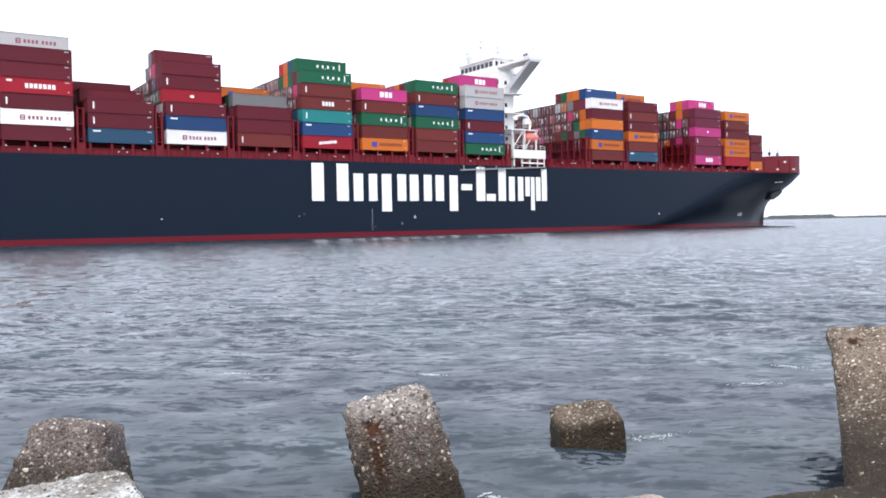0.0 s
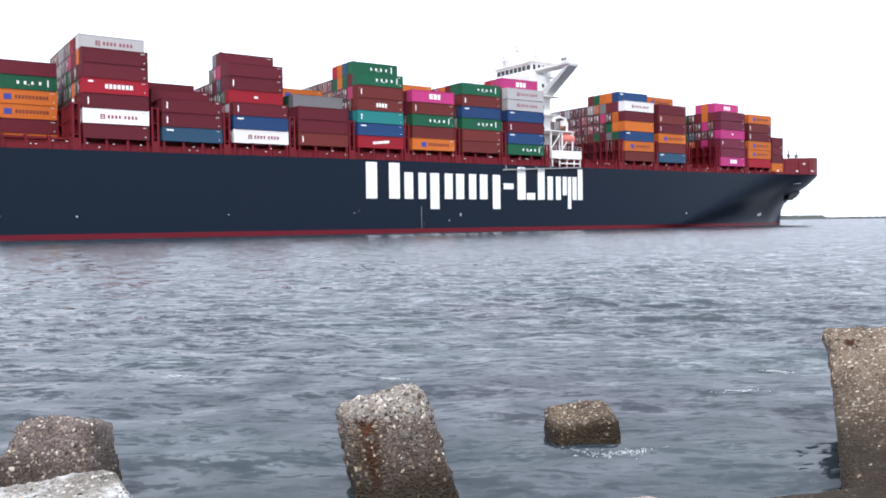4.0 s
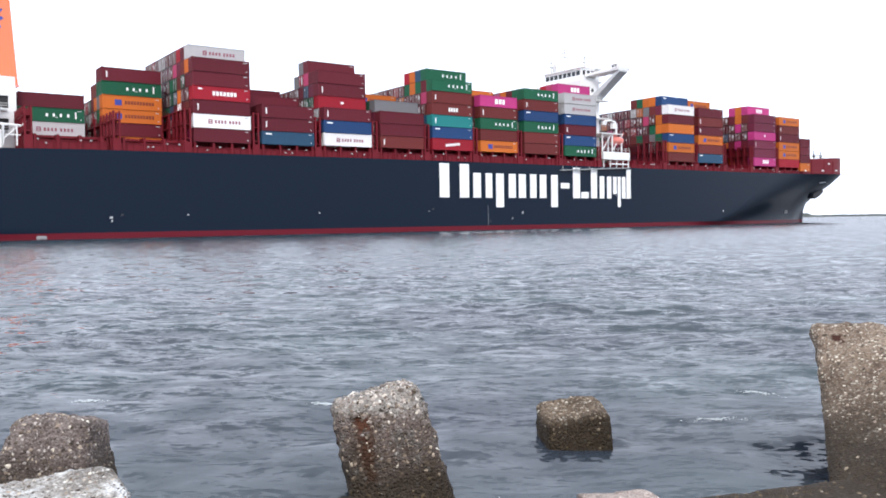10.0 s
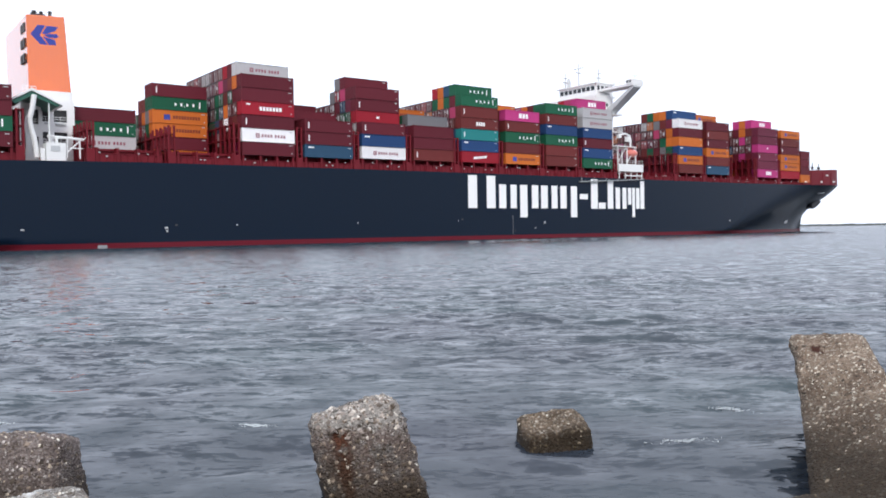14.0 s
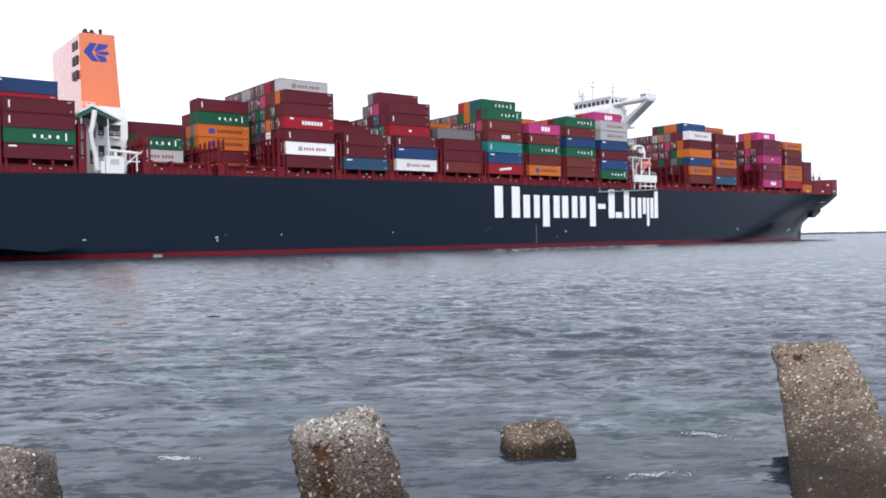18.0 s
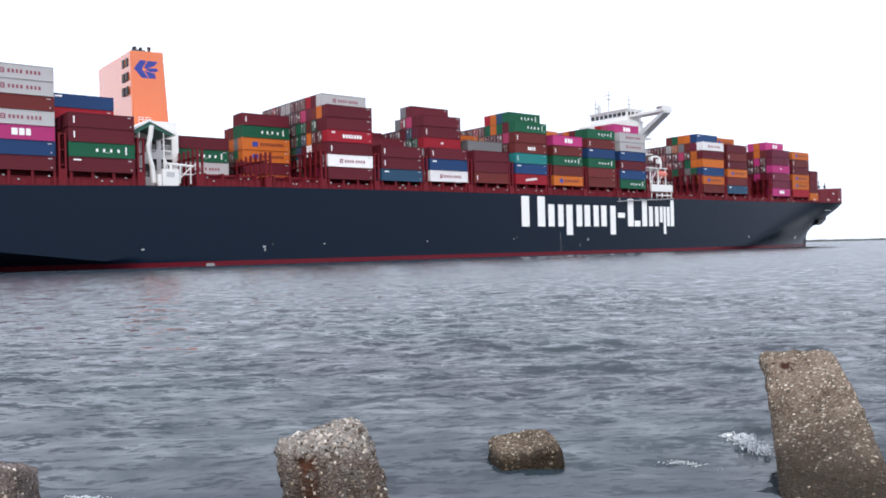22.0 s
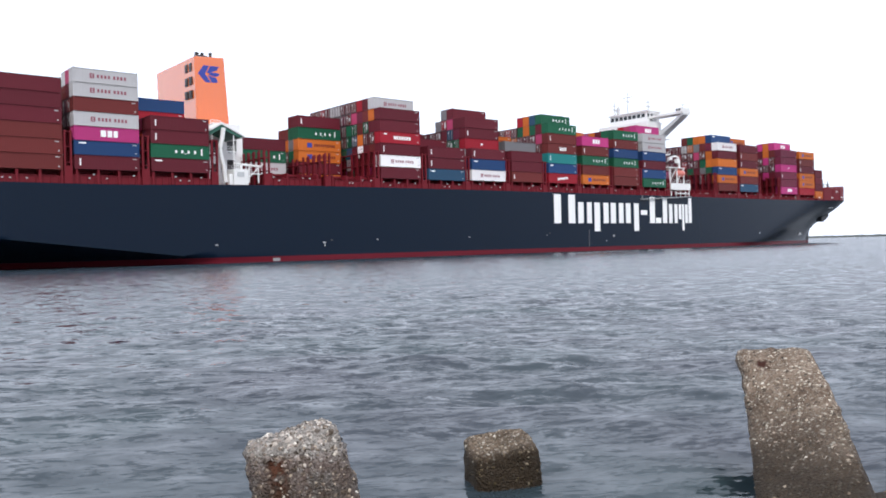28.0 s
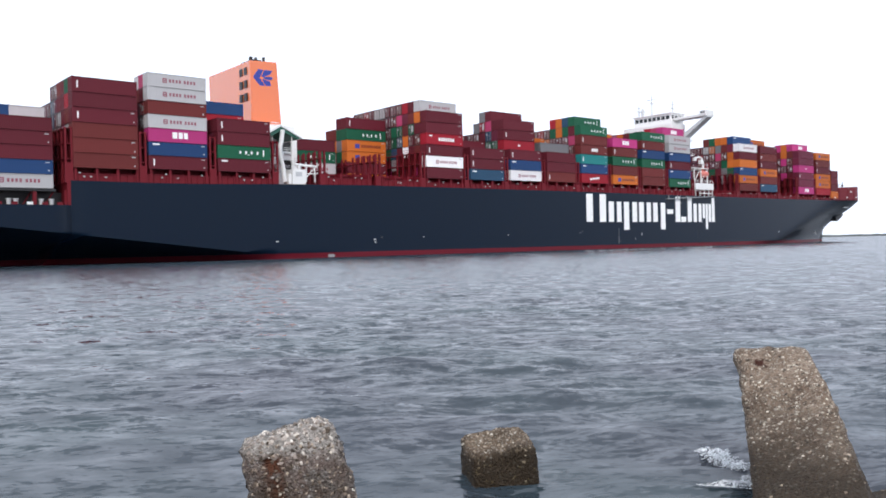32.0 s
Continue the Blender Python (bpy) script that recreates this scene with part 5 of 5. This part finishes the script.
    for name, group, paint in (("aggregate", stones[0], M_PEBBLE), ("crust", stones[1], M_CRUST)):
        if not group:
            continue
        verts, tris = [], []
        for c, nrm, r in group:
            p = nrm.orthogonal().normalized()
            q = nrm.cross(p)
            a0, long = rng.random() * 6.28, rng.uniform(1.0, 1.7)
            k0 = len(verts)
            for j in range(6):
                a = 1.047 * j
                x, y = r * rng.uniform(0.75, 1.2) * math.cos(a) * long, r * rng.uniform(0.75, 1.2) * math.sin(a)
                verts.append(c + (x * math.cos(a0) - y * math.sin(a0)) * p + (x * math.sin(a0) + y * math.cos(a0)) * q - nrm * 0.004)
            verts.append(c + nrm * r * rng.uniform(0.35, 0.7) + p * rng.uniform(-0.3, 0.3) * r)
            tris += [(k0 + j, k0 + (j + 1) % 6, k0 + 6) for j in range(6)]
        me = bpy.data.meshes.new(name)
        me.from_pydata(verts, [], tris)
        me.materials.append(paint)
        tagged(part_of(name, me, ob), kind="stuff")
    return ob


def make_pebbles(name, tones):
    m, n, l, b = nodes_of(name)
    geo = n.new("ShaderNodeNewGeometry")
    ramp = n.new("ShaderNodeValToRGB")
    el = ramp.color_ramp.elements
    el[0].position, el[0].color = 0.0, tones[0]
    el[1].position, el[1].color = 1.0, tones[4]
    for at, c in ((0.45, tones[1]), (0.75, tones[2]), (0.92, tones[3])):
        el.new(at).color = c
    l.new(geo.outputs["Random Per Island"], ramp.inputs["Fac"])
    co = n.new("ShaderNodeTexCoord")
    sep = n.new("ShaderNodeSeparateXYZ")
    l.new(co.outputs["Object"], sep.inputs[0])
    tide = n.new("ShaderNodeMapRange")
    tide.inputs["From Min"].default_value, tide.inputs["From Max"].default_value = 0.6, 0.2
    tide.inputs["To Max"].default_value = 0.88
    l.new(sep.outputs["Z"], tide.inputs["Value"])
    weed = n.new("ShaderNodeMix")
    weed.data_type = "RGBA"
    weed.inputs["B"].default_value = (0.07, 0.05, 0.02, 1)
    l.new(tide.outputs[0], weed.inputs["Factor"])
    l.new(ramp.outputs["Color"], weed.inputs["A"])
    l.new(weed.outputs["Result"], b.inputs["Base Color"])
    b.inputs["Roughness"].default_value = 0.75
    b.inputs["Specular IOR Level"].default_value = 0.3
    return m


M_PEBBLE = make_pebbles("pebbles", ((0.04, 0.03, 0.022, 1), (0.12, 0.09, 0.066, 1), (0.26, 0.2, 0.155, 1), (0.48, 0.4, 0.31, 1), (0.72, 0.67, 0.58, 1)))
M_CRUST = make_pebbles("crust", ((0.1, 0.08, 0.065, 1), (0.36, 0.3, 0.26, 1), (0.52, 0.46, 0.4, 1), (0.66, 0.6, 0.53, 1), (0.78, 0.73, 0.67, 1)))


leg((3.7, 5.78, -0.9), (3.41, 6.26, 1.0), 1.0, 0.71, -26, "weathered pebbled concrete block with a rust streak", 0.9, 4.0, 0.06, 1, M_CONC_RUST, 2600, 0.42, 0.8)
leg((6.0, 6.4, -1.22), (5.95, 6.48, 0.47), 0.83, 0.68, -28, "low weedy concrete block nearly awash", 0.85, 1.2, 0.06, 2, M_CONC_WEED, 1500, 0.4, tip=0.2)
leg((5.68, 2.65, -0.55), (8.652, 4.889, 1.108), 1.03, 0.710, -93.5, "tall leaning pebbled concrete block beside the water", 0.85, 2.4, 0.24, 3, M_CONC_TALL, 3200, 0.62, level=0.3)
leg((0.9, 7.2, -0.6), (1.12, 7.41, 0.9), 1.26, 0.58, -32, "brown weathered concrete block behind a pale slab", 0.9, 1.6, 0.12, 4, M_CONC_BROWN, 1400)
leg((0.2, 6.2, 0.3), (1.32, 6.12, 0.42), 0.9, 0.78, 90, "pale concrete slab whitened by bird droppings", 0.75, 1.4, 0.16, 5, M_CONC_PALE, 1100)
leg((4.8, 3.95, 0.02), (8.6, 2.75, 0.02), 0.72, 0.72, 90, "brown mossy concrete beam lying at the water", 0.75, 0.8, 0.15, 6, M_CONC_WEED, 1100, 0.18)
leg((4.4, 4.62, 0.1), (5.02, 4.42, 0.1), 0.45, 0.42, 90, "pinkish worn rock lying at the water", 0.8, 0.6, 0.3, 7, M_CONC_PINK)
leg((2.35, 6.0, 0.08), (3.1, 5.7, 0.06), 0.45, 0.45, 90, "dark wet rock lying at the water", 0.8, 0.6, 0.3, 8, M_CONC_WEED)


# ---- the breakwater's crown, on which the camera stands ----
def crown():
    bm = bm_new()
    for k in range(-5, 5):
        add_box(bm, 4.0 * k + 2.01, 4.0 * k + 5.99, -7.0, 1.4, -1.5, 0.93)
    bmesh.ops.bevel(bm, geom=bm.edges[:], offset=0.03, segments=1, affect="EDGES")
    ob = new("pavement", to_mesh(bm, "pavement", M_CONC_PALE))
    ob.matrix_world = pose(0, 0, 0, rz=-35)
    return tagged(ob, "pale concrete crown of the breakwater", "pavement", kind="structure")


crown()


# ---- spray thrown up where the swell meets the tall block ----
def splash():
    rng = random.Random(17)
    verts, tris = [], []
    for k in range(2000):
        u = rng.random() ** 0.8
        # a ragged crest that leaves the block and thins out
        crest = 0.03 + 0.27 * math.sin(math.pi * min(u * 0.9 + 0.12, 1.0)) * (0.7 + 0.5 * noise.noise(Vector((u * 7, 0.3, 0))))
        h = crest * rng.random() ** 0.7
        w = rng.gauss(0, 0.02 + 0.05 * (1 - min(h / 0.3, 1)))
        p = Vector((-0.85 * u, w, h))
        r = rng.uniform(0.005, 0.017) * (1.2 if rng.random() < 0.8 else 0.6)
        k0 = len(verts)
        for j in range(4):
            verts.append(p + r * Vector((rng.uniform(-1.3, 1.3), rng.uniform(-1, 1), rng.uniform(-0.8, 0.8))))
        tris += [(k0, k0 + 1, k0 + 2), (k0, k0 + 2, k0 + 3), (k0, k0 + 3, k0 + 1), (k0 + 1, k0 + 3, k0 + 2)]
    me = bpy.data.meshes.new("spray")
    me.from_pydata(verts, [], tris)
    me.materials.append(M_SPRAY)
    return tagged(new("spray", me), "white spray thrown up beside the tall concrete block", "spray", kind="stuff")


M_SPRAY = painted("spray_white", (0.9, 0.92, 0.93), 0.6, 0.0, 8.0, 0.05)
SPRAY = splash()


def lace(name, seed, length, wide):
    """A patch of broken foam lying on the water: thin strands that join and part, with a few lumps."""
    rng = random.Random(seed)
    verts, tris = [], []
    strands = [(rng.uniform(-wide, wide), rng.uniform(-0.5, 0.5), rng.uniform(3, 9), rng.random() * 6.28) for k in range(7)]
    for k in range(2600):
        u = rng.betavariate(1.6, 1.6) * length
        w0, slope, wave, ph = rng.choice(strands)
        w = w0 * math.sin(math.pi * u / length) + slope * (u - length / 2) * 0.5 + 0.06 * math.sin(wave * u / length * 3 + ph) + rng.gauss(0, 0.009)
        z = 0.012 + 0.03 * max(0.0, noise.noise(Vector((u * 5, w * 5, seed)))) + abs(rng.gauss(0, 0.008))
        r = rng.uniform(0.003, 0.011)
        k0 = len(verts)
        for j in range(4):
            verts.append(Vector((u + r * rng.uniform(-1.6, 1.6), w + r * rng.uniform(-1, 1), z + r * rng.uniform(-0.6, 0.6))))
        tris += [(k0, k0 + 1, k0 + 2), (k0, k0 + 2, k0 + 3), (k0, k0 + 3, k0 + 1), (k0 + 1, k0 + 3, k0 + 2)]
    me = bpy.data.meshes.new(name)
    me.from_pydata(verts, [], tris)
    me.materials.append(M_SPRAY)
    return tagged(new(name, me), "broken white foam drifting beside the concrete block", "foam", kind="stuff")


LACE_TALL = lace("foam_patch", 5, 1.2, 0.16)
LACE_RUST = lace("foam_patch", 9, 1.0, 0.2)


# ---- what moves ----
# the swell: seconds, and how far the sea stands above its mean
SWELL = [(0, 0.10), (1, 0.12), (2, 0.09), (3, 0.02), (3.5, 0.14), (4.3, 0.20), (5.2, 0.05), (6, -0.02), (7, 0.06), (8, 0.27), (9, -0.07), (10, 0.10), (11, 0.21),
         (12, 0.02), (13, 0.07), (13.5, 0.2), (14, 0.23), (14.5, -0.02), (15.3, 0.14), (16.2, 0.16), (17, 0.10), (18, 0.25), (19, 0.21), (20, 0.15), (21, 0.21), (22, 0.27),
         (23, 0.23), (24, 0.12), (25, 0.00), (26, 0.12), (27, 0.03), (28, 0.04), (28.5, 0.02), (29, 0.07), (29.5, 0.29), (30, 0.27), (30.5, 0.12), (31, 0.03), (31.5, 0.01), (32, 0.09)]


# the spray beside the tall block: seconds, and its height; between its bursts it is under water
BURSTS = [(0, -0.7), (6.4, -0.7), (6.75, 0.06), (7.0, 0.13), (7.2, 0.08), (7.5, -0.1), (8.0, -0.7), (12.2, -0.7), (12.6, 0.0), (13.0, 0.06), (13.4, -0.02), (14.0, -0.7),
          (21.2, -0.7), (21.6, 0.12), (22.0, 0.16), (22.4, 0.02), (22.8, -0.6), (31.2, -0.7), (31.7, -0.03), (32, -0.04)]


# foam left on the water: seconds, and how far it lies above the mean; it comes up with a burst and goes under again
LEFT_TALL = [(0, -0.7), (7.2, -0.6), (7.6, 0.12), (8.3, 0.22), (9.0, 0.02), (9.8, -0.5), (12.8, -0.5), (13.2, 0.09), (14.0, 0.18), (14.6, -0.4), (17.0, -0.5), (17.5, 0.18), (18.0, 0.25), (18.6, 0.1),
             (19.2, -0.5), (22.0, -0.4), (22.5, 0.25), (23.0, 0.25), (23.7, 0.16), (24.4, -0.4), (24.8, -0.2), (25.2, 0.03), (25.8, -0.4), (30.8, -0.5), (31.4, 0.02), (32, 0.1)]
LEFT_RUST = [(0, -0.7), (17.0, -0.6), (17.5, 0.16), (18.0, 0.26), (19.0, 0.22), (19.6, 0.0), (20.2, -0.6), (28.0, -0.6), (28.6, 0.04), (29.2, 0.2), (29.8, -0.5), (32, -0.7)]


def motions():
    walk(LACE_TALL, [(t, pose(7.0 + 0.02 * math.sin(t), 4.75, z, rz=-20)) for t, z in LEFT_TALL])
    walk(LACE_RUST, [(t, pose(2.35, 6.35 + 0.02 * math.sin(t), z, rz=-25)) for t, z in LEFT_RUST])
    walk(SPRAY, [(t, pose(8.12, 5.0, z, rz=-105)) for t, z in BURSTS])
    for sheet in (WATER, FOAM):
        walk(sheet, [(t, pose(3.0 - 0.22 * t, 2.0 - 0.13 * t, z)) for t, z in SWELL])
    for ob, x, y, z in MOVING:
        walk(ob, [(t, on_ship(s, off, x, y, z)) for t, s, off in COURSE])


motions()
